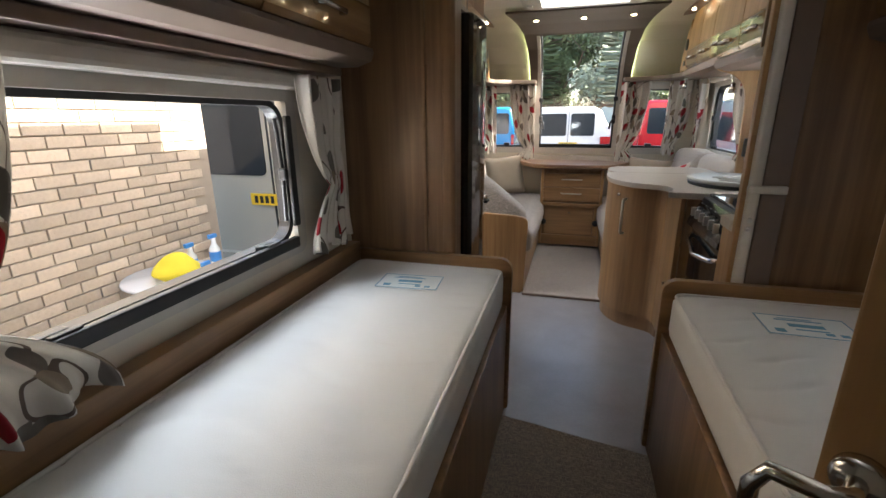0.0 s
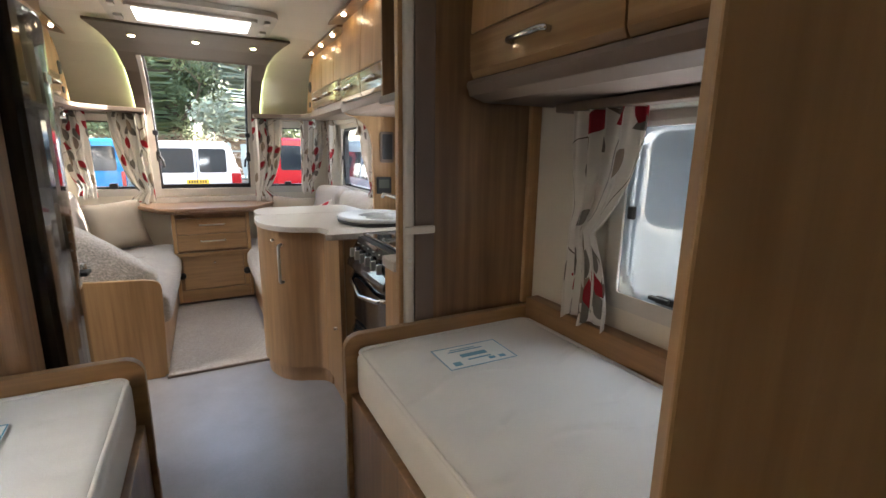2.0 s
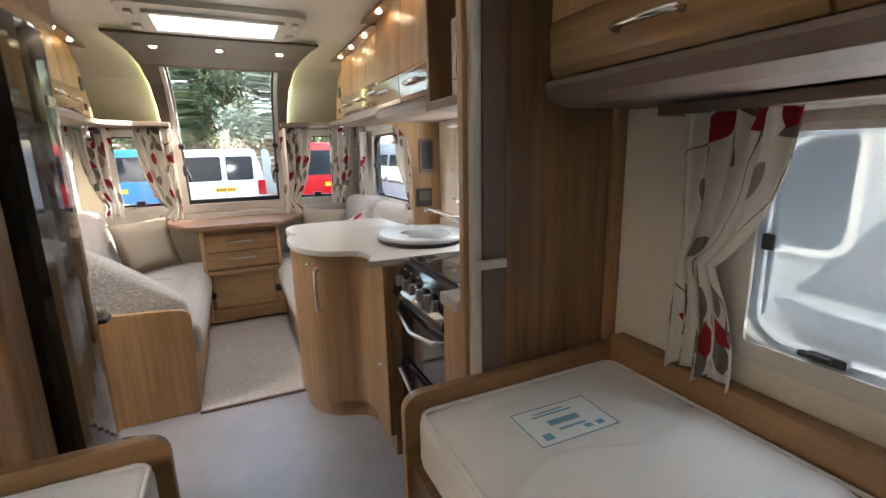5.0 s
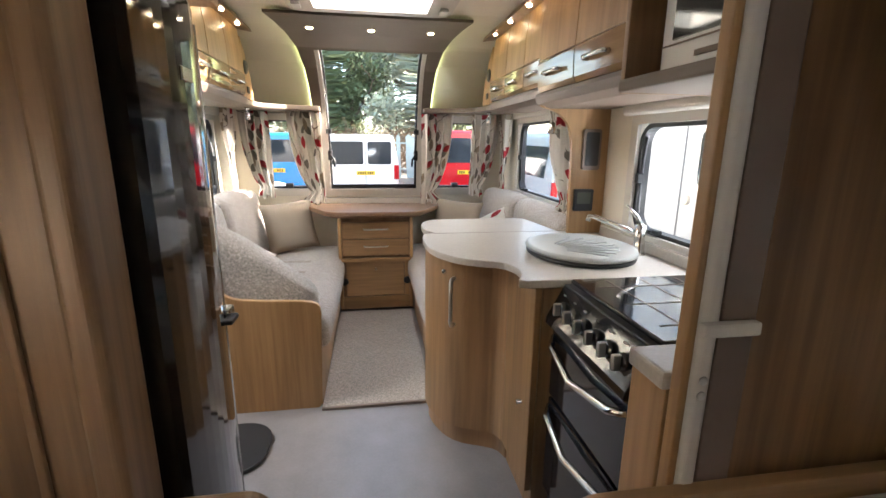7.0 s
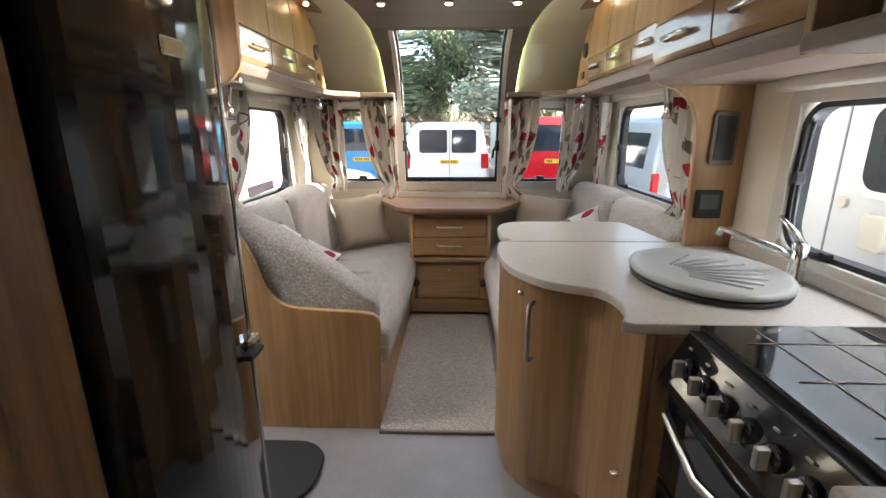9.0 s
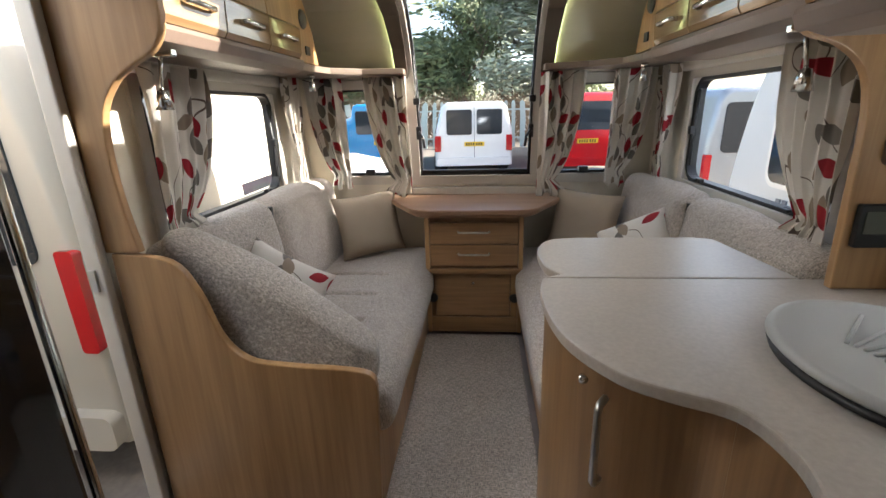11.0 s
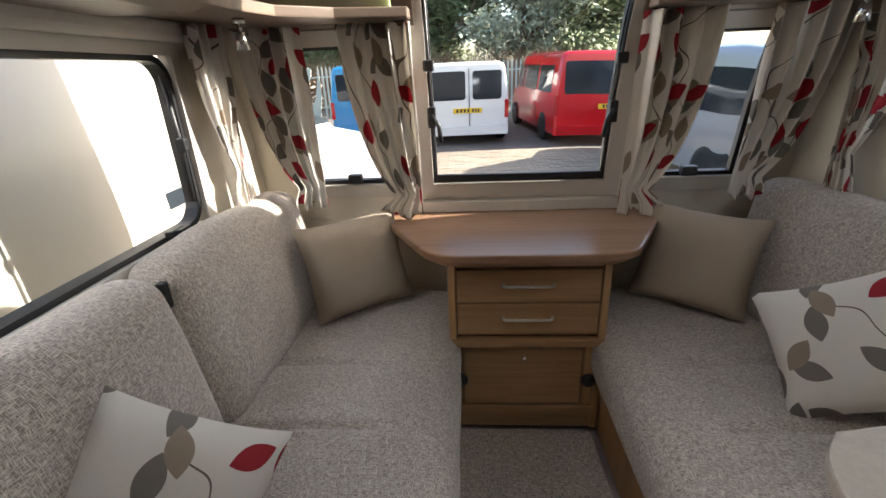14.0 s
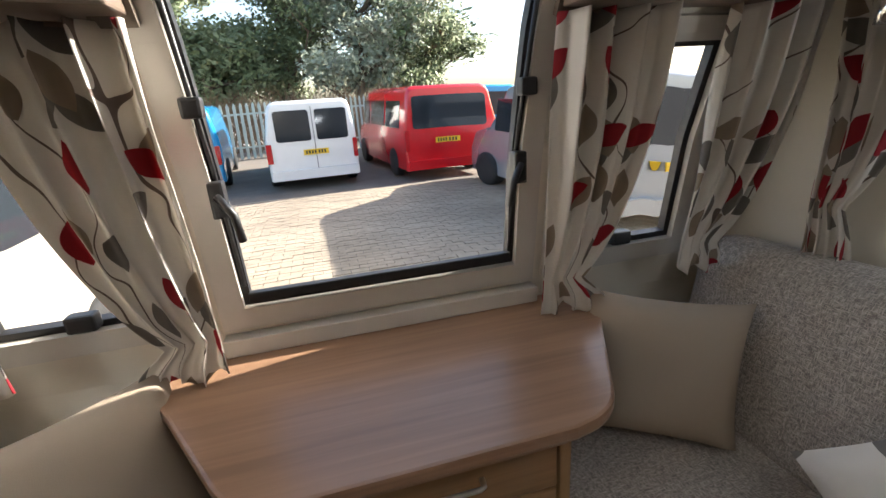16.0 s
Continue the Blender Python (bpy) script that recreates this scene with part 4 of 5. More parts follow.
def settee(s, y0, label):
    front = s * 0.285
    root = tagged(empty("settee", s * 0.7, 4.0, 0), label, "settee", "lounge settees")
    a, c = sorted((front + s * 0.015, s * (X - 0.01)))
    box("plinth", a, y0, 0.0, c, 4.90, 0.30, OAK, root)
    a, c = sorted((front - s * 0.03, s * 0.99))
    ys = [y0 + 0.01, 3.62, 4.04, 4.86]

    def lines(p):
        """Sewn lines across the seat, near its back."""
        q = Vector(p)
        if q.z > 0.43:
            for yy in (3.70, 4.00, 4.30):
                e = math.exp(-((q.y - yy) / 0.013) ** 2)
                if abs(q.x) > 0.47:
                    q.z -= 0.022 * e
        q.z += 0.010 * math.cos((q.y - 3.4) * 3)
        if abs(q.x) < 0.36:
            q.z -= 0.02 * (0.36 - abs(q.x)) / 0.10
        return q

    soft("seat_cushion", a, y0 + 0.005, 0.30, c, 4.88, 0.485, SEAT, 0.055, root, 0.012, 150, lines, seed=s)

    def back(y_a, y_b, k):
        a2, c2 = sorted((s * 0.86, s * 1.02))
        soft("back_cushion", a2, y_a, 0.45, c2, y_b, 0.965, SEAT, 0.06, root, 0.02, 26, lambda p: (p.x + s * 0.07 * ((p.z - 0.45) / 0.47), p.y, p.z + 0.01 * math.sin(p.y * 5)), seed=s * 2 + k)

    back(y0 + 0.06, 3.985, 1)
    back(4.005, 4.875, 2)
    # tufts, and a black strip put in as the shade of the seam gap
    for yy in (4.30, 4.58):
        lathe("tuft_button", [(0.0, -0.006), (0.009, -0.004), (0.011, 0.004)], (s * 0.885, yy, 0.70), SEAT, root, 10, axis="x")
    box("seam_tab", min(s * 0.955, s * 0.975), 3.983, 0.87, max(s * 0.955, s * 0.975), 4.007, 0.94, BLACK, root, b=0.004)
    return root


settee(-1, 3.205, "oatmeal woven L-shaped settee on wood plinth")
settee(1, 3.12, "oatmeal woven settee on wood plinth")


def arm_pad(p):
    """The bolster at the doorway end slopes down towards the aisle."""
    t = (p.x + 1.02) / 0.72
    top = 1.02 - 0.44 * max(0, t) ** 1.45
    h = (p.z - 0.45) / 0.5
    return (p.x, p.y + 0.04 * h, 0.46 + (top - 0.46) * h)


tagged(soft("arm_bolster", -1.0, 3.21, 0.45, -0.32, 3.36, 0.95, SEAT, 0.055, None, 0.012, 40, arm_pad), "oatmeal sloping settee arm bolster", "cushion")

# front chest with three drawers
ch = tagged(empty("front_chest", 0, 4.70, 0), "honey wood chest of drawers below the front window", "chest")
# walnut here puts shade into the gaps round the honey wood drawers
box("carcass", -0.285, 4.51, 0.03, 0.285, 4.94, 0.775, WALNUT, ch)
for x0, x1 in ((-0.288, -0.262), (0.262, 0.288)):
    box("stile", x0, 4.485, 0.03, x1, 4.512, 0.775, OAK, ch)
for i, (z0, z1) in enumerate(((0.605, 0.735), (0.47, 0.60))):
    box("drawer_front", -0.258, 4.488, z0, 0.258, 4.512, z1, OAK_X, ch, b=0.005)
    bar_handle("handle", (-0.09, 4.488, (z0 + z1) / 2 + 0.01), (0.09, 4.488, (z0 + z1) / 2 + 0.01), (0, -1, 0), STEEL, ch, 0.006, 0.024)
box("rail", -0.288, 4.475, 0.422, 0.288, 4.512, 0.452, OAK_X, ch, b=0.004)
box("lower_flap", -0.235, 4.50, 0.14, 0.215, 4.514, 0.42, OAK_X, ch, b=0.004)
box("foot_rail", -0.285, 4.495, 0.03, 0.285, 4.514, 0.13, OAK_X, ch)
box("side_rail", 0.222, 4.498, 0.135, 0.262, 4.512, 0.425, OAK, ch)
lathe("knob", [(0.0, -0.016), (0.010, -0.014), (0.008, 0.0), (0.010, 0.002)], (-0.005, 4.50, 0.358), CHROME, ch, 14, axis="y")
for x in (-0.25, 0.243):
    lathe("socket", [(0.0, -0.012), (0.026, -0.010), (0.030, 0.002)], (x, 4.492, 0.26), BLACK, ch, 18, axis="y")
TOP = [(-0.56, 4.945), (-0.56, 4.80), (-0.50, 4.70), (-0.40, 4.52), (-0.36, 4.455), (-0.31, 4.42), (-0.25, 4.405), (0.25, 4.405), (0.31, 4.42), (0.36, 4.455), (0.40, 4.52), (0.50, 4.70), (0.56, 4.80), (0.56, 4.945)]
TOP = smooth(smooth(TOP, 7, 11), 2, 6)
prism("top", TOP, "z", 0.795, 0.825, TOPWOOD, ch, b=0.008, limit=50)
prism("top_slide", [(x * 0.93, 4.945 - (4.945 - y) * 0.97) for x, y in TOP], "z", 0.778, 0.793, TOPWOOD, ch, b=0.003, limit=50)
box("window_sill", -0.42, 4.90, 0.826, 0.42, 4.95, 0.872, PALE, ch, b=0.004)

tagged(prism("lounge_rug", rrect(-0.30, 3.15, 0.27, 4.49, 0.03), "z", 0.001, 0.016, CARPET, b=0.005), "beige lounge carpet with bound dark edge", "carpet")
tagged(box("carpet_binding", -0.302, 3.135, 0.001, 0.272, 3.152, 0.017, GREYTRIM, b=0.004), "dark bound edge of the lounge carpet", "trim", kind=KIND)



def cushion_pose(x, y, z, turn, lean, spin, h):
    """Turned in plan, leant back, spun about its own face."""
    return pose(x, y, z, 0, 0, turn) @ pose(0, 0, 0, lean) @ pose(0, 0, h / 2, 0, spin, 0) @ pose(0, 0, -h / 2)


for s in (-1, 1):
    tagged(pillow("scatter_cushion", CUSHION, 0.42, 0.40, 0.15, cushion_pose(s * 0.64, 4.64, 0.485, -s * 30, -14, s * 4, 0.40)), "plain beige square scatter cushion on the settee", "cushion", "scatter cushions")
tagged(pillow("scatter_cushion", LEAF, 0.37, 0.37, 0.13, cushion_pose(-0.72, 3.54, 0.49, 42, -30, 40, 0.38)), "cream scatter cushion printed with red and grey leaves", "cushion", "scatter cushions")
tagged(pillow("scatter_cushion", LEAF, 0.37, 0.37, 0.13, cushion_pose(0.72, 4.04, 0.525, -50, -32, -34, 0.37)), "cream scatter cushion printed with red and grey leaves", "cushion", "scatter cushions")

# lounge lockers and the front corner shelves
locker("overhead_locker", -1, 0.30, 3.205, 4.17, 1.555, 2.01, 3, "wood lounge locker with gloss lower band", "lounge lockers")
locker("overhead_locker", 1, 0.30, 3.13, 4.15, 1.55, 2.01, 3, "wood lounge locker with gloss lower band", "lounge lockers")
for s in (-1, 1):
    cp = tagged(empty("corner_speaker_panel", s * 0.85, 4.2, 1.56), "wood corner panel with round speaker", "panel", "speaker panels")
    prism("panel", [(4.172, 1.60), (4.42, 1.60), (4.37, 1.74), (4.27, 1.88), (4.172, 1.96)], "x", min(s * 0.80, s * 0.82), max(s * 0.80, s * 0.82), OAK, cp)
    lathe("speaker", [(0.0, -0.006 * s), (0.038, -0.006 * s), (0.045, 0.004 * s)], (s * 0.797, 4.245, 1.79), BLACK, cp, 24, axis="x")
    box("switch", min(s * 0.792, s * 0.80), 4.245, 1.635, max(s * 0.792, s * 0.80), 4.295, 1.675, BLACK, cp, b=0.003)
    SH = [(s * 0.395, 4.80), (s * 0.395, 4.66), (s * 0.62, 4.60), (s * 0.76, 4.48), (s * 0.80, 4.30), (s * 0.80, 4.16), (s * 1.09, 4.16), (s * 1.09, 4.80)]
    sh = tagged(empty("corner_shelf", s * 0.7, 4.7, 1.53), "wood-edged front corner shelf", "shelf", "corner shelves")
    prism("board", SH, "z", 1.562, 1.594, SHELF, sh, b=0.005)
    # reading lamp below
    lamp = tagged(empty("reading_lamp", s * 0.86, 4.45, 1.56), "small chrome spotlight below the corner shelf", "lamp", "reading lamps")
    lathe("mount", [(0.0, 0.0), (0.018, 0.0), (0.018, 0.014), (0.0, 0.016)], (s * 0.86, 4.45, 1.546), CHROME, lamp, 14)
    tube("stem", [(s * 0.86, 4.45, 1.55), (s * 0.86, 4.45, 1.52)], 0.005, CHROME, lamp, 8)
    lathe("shade", [(0.0, 0.0), (0.012, -0.002), (0.020, -0.05), (0.0, -0.046)], (s * 0.86, 4.45, 1.525), CHROME, lamp, 16)
    spot = tagged(empty("reading_lamp", s * 0.88, 3.28, 1.56), "small chrome spotlight below the locker", "lamp", "reading lamps")
    box("mount", s * 0.86 - 0.03, 3.27, 1.53, s * 0.86 + 0.03, 3.30, 1.555, CHROME, spot, b=0.006)
    tube("stem", [(s * 0.87, 3.285, 1.55), (s * 0.89, 3.29, 1.46), (s * 0.90, 3.30, 1.44)], 0.006, CHROME, spot, 8)
    lathe("shade", [(0.0, 0.0), (0.014, -0.004), (0.026, -0.06), (0.0, -0.054)], (s * 0.90, 3.30, 1.445), CHROME, spot, 16)
    # curtains: front window pair, corner window, side window
    curtain("curtain", (s * 0.39, 4.76), (s * 0.64, 4.73), 1.555, 0.835, 0.93, 0, 0.42, 4, (0, -1), 1 + s, bottom=0.72, lean=-0.12)
    curtain("curtain", (s * 0.79, 4.75), (s * 1.0, 4.69), 1.555, 0.90, 0.98, 0, 0.45, 4, (0, -1), 3 + s, bottom=0.55, lean=-0.12)
    curtain("curtain", (s * 1.05, 4.45), (s * 1.05, 4.63), 1.555, 0.96, 1.10, 1, 0.42, 4, (-s, 0), 5 + s, bottom=0.6)
    curtain("curtain", (s * 1.04, 3.36 if s < 0 else 3.26), (s * 1.04, 3.72 if s < 0 else 3.56), 1.53, 0.90, 1.02, 0, 0.42, 4, (-s, 0), 8 + s, bottom=0.75)
# bedroom curtains
curtain("curtain", (-0.90, 1.36), (-0.90, 1.62), 1.39, 0.79, 1.02, 1, 0.45, 4, (1, 0), 11, bottom=1.0)
curtain("curtain", (-0.90, 0.24), (-0.90, 0.54), 1.39, 0.745, 0.95, 0, 0.62, 4, (1, 0), 12, bottom=1.25)
curtain("curtain", (1.05, 1.20), (1.05, 1.44), 1.42, 0.75, 1.04, 1, 0.42, 4, (-1, 0), 13, bottom=0.70)
for a, c, y0, y1 in ((-0.948, -0.86, 0.15, 1.64), (0.99, 1.095, 0.3, 1.505)):
    tagged(box("curtain_pelmet", a, y0, 1.405, c, y1, 1.433, GREYTRIM, b=0.005), "grey-brown pelmet rail above the bed window", "pelmet", "pelmets")

# ---- kitchen ----
kt = tagged(empty("kitchen_unit", 0.7, 2.75, 0), "curved honey wood kitchen unit with speckled worktop", "kitchen unit")
CURVE = [(0.50, 2.66), (0.475, 2.715), (0.41, 2.752), (0.335, 2.785), (0.275, 2.84), (0.235, 2.92), (0.217, 3.0), (0.217, 3.06), (0.235, 3.10), (1.06, 3.10), (1.06, 2.66)]
CURVE = smooth(CURVE, 0, 8)
prism("curved_cupboard", CURVE, "z", 0.09, 0.875, KITCH, kt, b=0.0, limit=60)
prism("curved_plinth", [(x + 0.02, y + 0.01) for x, y in CURVE], "z", 0.0, 0.09, WALNUT, kt, b=0.0)
bar_handle("cupboard_handle", (0.300, 2.757, 0.60), (0.300, 2.757, 0.80), (-0.62, -0.78, 0), STEEL, kt, 0.008, 0.03)
lathe("door_knob", [(0.0, -0.014), (0.010, -0.012), (0.008, 0.002)], (0.262, 2.80, 0.82), CHROME, kt, 12, axis="y")
box("slim_door", 0.497, 2.362, 0.10, 0.52, 2.658, 0.875, KITCH, kt)
box("carcass", 0.522, 2.358, 0.0, 1.06, 2.658, 0.875, WALNUT, kt)
lathe("slim_knob", [(0.0, -0.018), (0.010, -0.016), (0.007, 0.0), (0.010, 0.002)], (0.495, 2.44, 0.42), CHROME, kt, 12, axis="x")
WT = [(0.44, 2.375), (0.468, 2.43), (0.48, 2.505), (0.455, 2.59), (0.37, 2.636), (0.30, 2.685), (0.235, 2.79), (0.207, 2.915), (0.205, 3.06), (0.222, 3.16), (X - 0.004, 3.16), (X - 0.004, 2.36), (0.47, 2.36)]
WT = smooth(WT, 0, 9)
prism("worktop", WT, "z", 0.877, 0.905, WORKTOP, kt, b=0.005, limit=50)
FLAP = [(0.228, 3.166), (0.275, 3.19), (0.245, 3.25), (0.234, 3.33), (0.238, 3.43), (0.265, 3.51), (0.31, 3.56), (0.40, 3.575), (0.80, 3.575), (0.86, 3.55), (0.905, 3.166)]
FLAP = smooth(FLAP, 1, 6)
prism("worktop_flap", FLAP, "z", 0.877, 0.905, WORKTOP, kt, b=0.006, limit=50)
box("upstand", X - 0.028, 1.84, 0.906, X - 0.004, 3.05, 0.95, WORKTOP, kt)
box("end_worktop", 0.528, 1.752, 0.865, X - 0.004, 1.872, 0.905, WORKTOP, kt, b=0.008)
box("end_cupboard", 0.54, 1.755, 0.0, 1.06, 1.872, 0.865, OAK, kt)
sk = tagged(empty("sink_lid", 0.80, 2.69, 0.905), "grey moulded draining lid over the round sink", "sink")
lathe("bowl_rim", [(0.0, 0.002), (0.205, 0.002), (0.208, 0.012), (0.198, 0.018), (0.0, 0.018)], (0.80, 2.695, 0.905), BLACK, sk, 48, 1.18)
lathe("lid", [(0.205, 0.019), (0.212, 0.026), (0.208, 0.036), (0.195, 0.038), (0.180, 0.030), (0.05, 0.026), (0.0, 0.026)], (0.80, 2.695, 0.905), LIDGREY, sk, 48, 1.18)
for i in range(9):
    a = radians(-58 + i * 14.5)
    tube("drain_rib", [(0.80 - 0.10 + 0.04 * math.cos(a), 2.695 + 0.07 * math.sin(a), 0.934), (0.80 - 0.10 + 0.255 * math.cos(a) * 0.98, 2.695 + 0.205 * math.sin(a), 0.936)], 0.004, LIDGREY, sk, 6)
tp = tagged(empty("tap", 1.03, 2.66, 0.905), "chrome single-lever kitchen tap", "tap")
lathe("body", [(0.028, 0.0), (0.024, 0.01), (0.020, 0.07), (0.022, 0.12), (0.0, 0.128)], (1.03, 2.65, 0.906), CHROME, tp, 20)
tube("spout", [(1.03, 2.65, 0.985), (0.985, 2.685, 1.005), (0.885, 2.755, 1.045), (0.868, 2.765, 1.045), (0.864, 2.768, 1.025)], 0.011, CHROME, tp, 10)
tube("lever", [(1.03, 2.65, 1.025), (1.02, 2.665, 1.055), (0.985, 2.69, 1.10)], [0.012, 0.010, 0.006], CHROME, tp, 8)
ov = tagged(empty("cooker", 0.8, 2.13, 0), "black cooker with glass-lidded hob, steel knobs and bowed handles", "cooker")
box("body", 0.585, 1.876, 0.06, 1.06, 2.356, 0.87, BLACK, ov, b=0.005)
box("hob_glass", 0.612, 1.878, 0.893, 1.05, 2.356, 0.907, BLACKGLOSS, ov, b=0.005)
box("hob_tray", 0.59, 1.877, 0.871, 1.06, 2.356, 0.892, BLACK, ov, b=0.003)
prism("control_panel", [(0.532, 0.762), (0.536, 0.785), (0.592, 0.890), (0.62, 0.890), (0.62, 0.762)], "y", 1.878, 2.356, BLACKGLOSS, ov, b=0.003)
for i in range(6):
    y = 1.935 + i * 0.07
    kn = lathe("knob", [(0.023, 0.010), (0.024, -0.004), (0.019, -0.012), (0.0, -0.013)], (0.560, y, 0.832), BLACKGLOSS, ov, 20, axis="x")
    box("knob_grip", 0.528, y - 0.007, 0.812, 0.552, y + 0.007, 0.852, STEEL, ov, b=0.004)
    box("dial_mark", 0.5725, y + 0.018, 0.866, 0.5765, y + 0.030, 0.870, PALE, ov, b=0)
for yy in (1.96, 2.11, 2.26):
    box("pan_rest", 0.66, yy - 0.0015, 0.9075, 1.00, yy + 0.0015, 0.9085, GREYTRIM, ov, b=0)
for xx in (0.72, 0.84, 0.96):
    box("pan_rest", xx - 0.0015, 1.90, 0.9077, xx + 0.0015, 2.33, 0.9087, GREYTRIM, ov, b=0)
box("hob_hinge", 1.02, 2.02, 0.9085, 1.05, 2.09, 0.925, BLACK, ov, b=0.005)
for z0, z1, nm in ((0.50, 0.745, "grill_door"), (0.13, 0.49, "oven_door")):
    box(nm, 0.56, 1.884, z0, 0.59, 2.354, z1, BLACKGLOSS, ov, b=0.008)
    tube("handle", [(0.562, 1.90, z1 - 0.03), (0.535, 1.94, z1 - 0.045), (0.522, 2.13, z1 - 0.075), (0.535, 2.30, z1 - 0.045), (0.562, 2.34, z1 - 0.03)], 0.011, CHROME, ov, 10)

KP = [(0.925, 0.907), (0.92, 1.15), (0.915, 1.32), (0.89, 1.42), (0.83, 1.475), (0.76, 1.50), (0.735, 1.53), (X - 0.002, 1.53), (X - 0.002, 0.907)]
KP = smooth(KP, 0, 6)
kp = tagged(empty("kitchen_end_panel", 1.0, 3.10, 0.88), "honey wood control panel upright with curved edge", "panel")
prism("panel", KP, "y", 3.085, 3.11, OAK, kp, b=0.004)
prism("socket_frame", rrect(0.965, 1.215, 1.055, 1.405, 0.015), "y", 3.070, 3.085, GREYTRIM, kp, b=0.003)
prism("socket_face", rrect(0.977, 1.235, 1.043, 1.39, 0.008), "y", 3.066, 3.070, BLACK, kp, b=0.001)
prism("control_unit", rrect(0.94, 1.02, 1.035, 1.125, 0.006), "y", 3.068, 3.085, BLACK, kp, b=0.002)
prism("control_screen", rrect(0.952, 1.055, 1.02, 1.11, 0.003), "y", 3.065, 3.068, mat("lcd", (0.10, 0.11, 0.09), 0.2, var=0), kp, b=0)

locker("overhead_locker", 1, 0.355, 2.345, 3.10, 1.505, 2.01, 2, "wood kitchen locker with gloss lower band", "kitchen lockers")
mw = tagged(empty("microwave_cupboard", 0.87, 2.1, 1.48), "open dark wood niche holding the microwave", "cabinet")
box("side_panel", 0.70, 2.302, 1.48, X - 0.003, 2.324, 2.015, WALNUT, mw)
box("side_panel", 0.70, 1.806, 1.48, X - 0.003, 1.826, 2.015, WALNUT, mw)
box("shelf", 0.68, 1.828, 1.48, X - 0.003, 2.30, 1.515, GREYTRIM, mw, b=0.008)
box("back", X - 0.02, 1.828, 1.516, X - 0.004, 2.30, 2.015, WALNUT, mw)
mo = tagged(empty("microwave", 0.9, 2.08, 1.517), "white-fronted microwave oven with dark window", "microwave")
box("body", 0.765, 1.835, 1.518, 1.07, 2.24, 1.80, WHITE, mo, b=0.006)
box("window", 0.759, 1.85, 1.60, 0.766, 2.19, 1.78, BLACKGLOSS, mo, b=0.002)
box("door_seam", 0.761, 1.84, 1.588, 0.7655, 2.235, 1.592, GREYTRIM, mo, b=0)
box("badge", 0.760, 2.02, 1.548, 0.7655, 2.10, 1.562, GREYTRIM, mo, b=0)
# light pelmets with small spots over the lockers
for s, y0, y1, fx in ((1, 3.13, 4.15, 0.80), (1, 2.345, 3.10, 0.745), (-1, 3.205, 4.17, 0.80)):
    pm = tagged(empty("light_pelmet", s * fx, (y0 + y1) / 2, 1.985), "wood pelmet with small warm downlights", "pelmet", "lit pelmets")
    prism("board", [(s * (fx - 0.075), 1.985), (s * (fx - 0.06), 2.016), (s * (fx + 0.03), 2.016), (s * (fx + 0.012), 1.998)], "y", y0 - 0.01, y1 + 0.01, WALNUT, pm, b=0.004)
    for q in (0.2, 0.5, 0.8) if y1 - y0 > 0.9 else (0.3, 0.7):
        lathe("spot", [(0.0, 0.0), (0.010, 0.0), (0.013, 0.008)], (s * (fx - 0.045), y0 + (y1 - y0) * q, 1.981), LAMP_ON, pm, 12)


# ---- outside ----
def G(y):
    """The yard rises ahead of the caravan."""
    return -0.50 + 0.018 * (min(max(y, 0), 32) - 3)


bm = bmesh.new()
ys = [-400, 0, 8, 16, 24, 32, 400]
vv = [[bm.verts.new((x, y, G(y) - 0.012)) for x in (-400, -20, 20, 400)] for y in ys]
for a, c in zip(vv, vv[1:]):
    for i in range(3):
        bm.faces.new((a[i], a[i + 1], c[i + 1], c[i]))
tagged(obj("ground", bm, ASPHALT, at=(0, 0, 0)), "damp brown yard ground rising ahead", "ground", kind=KIND)


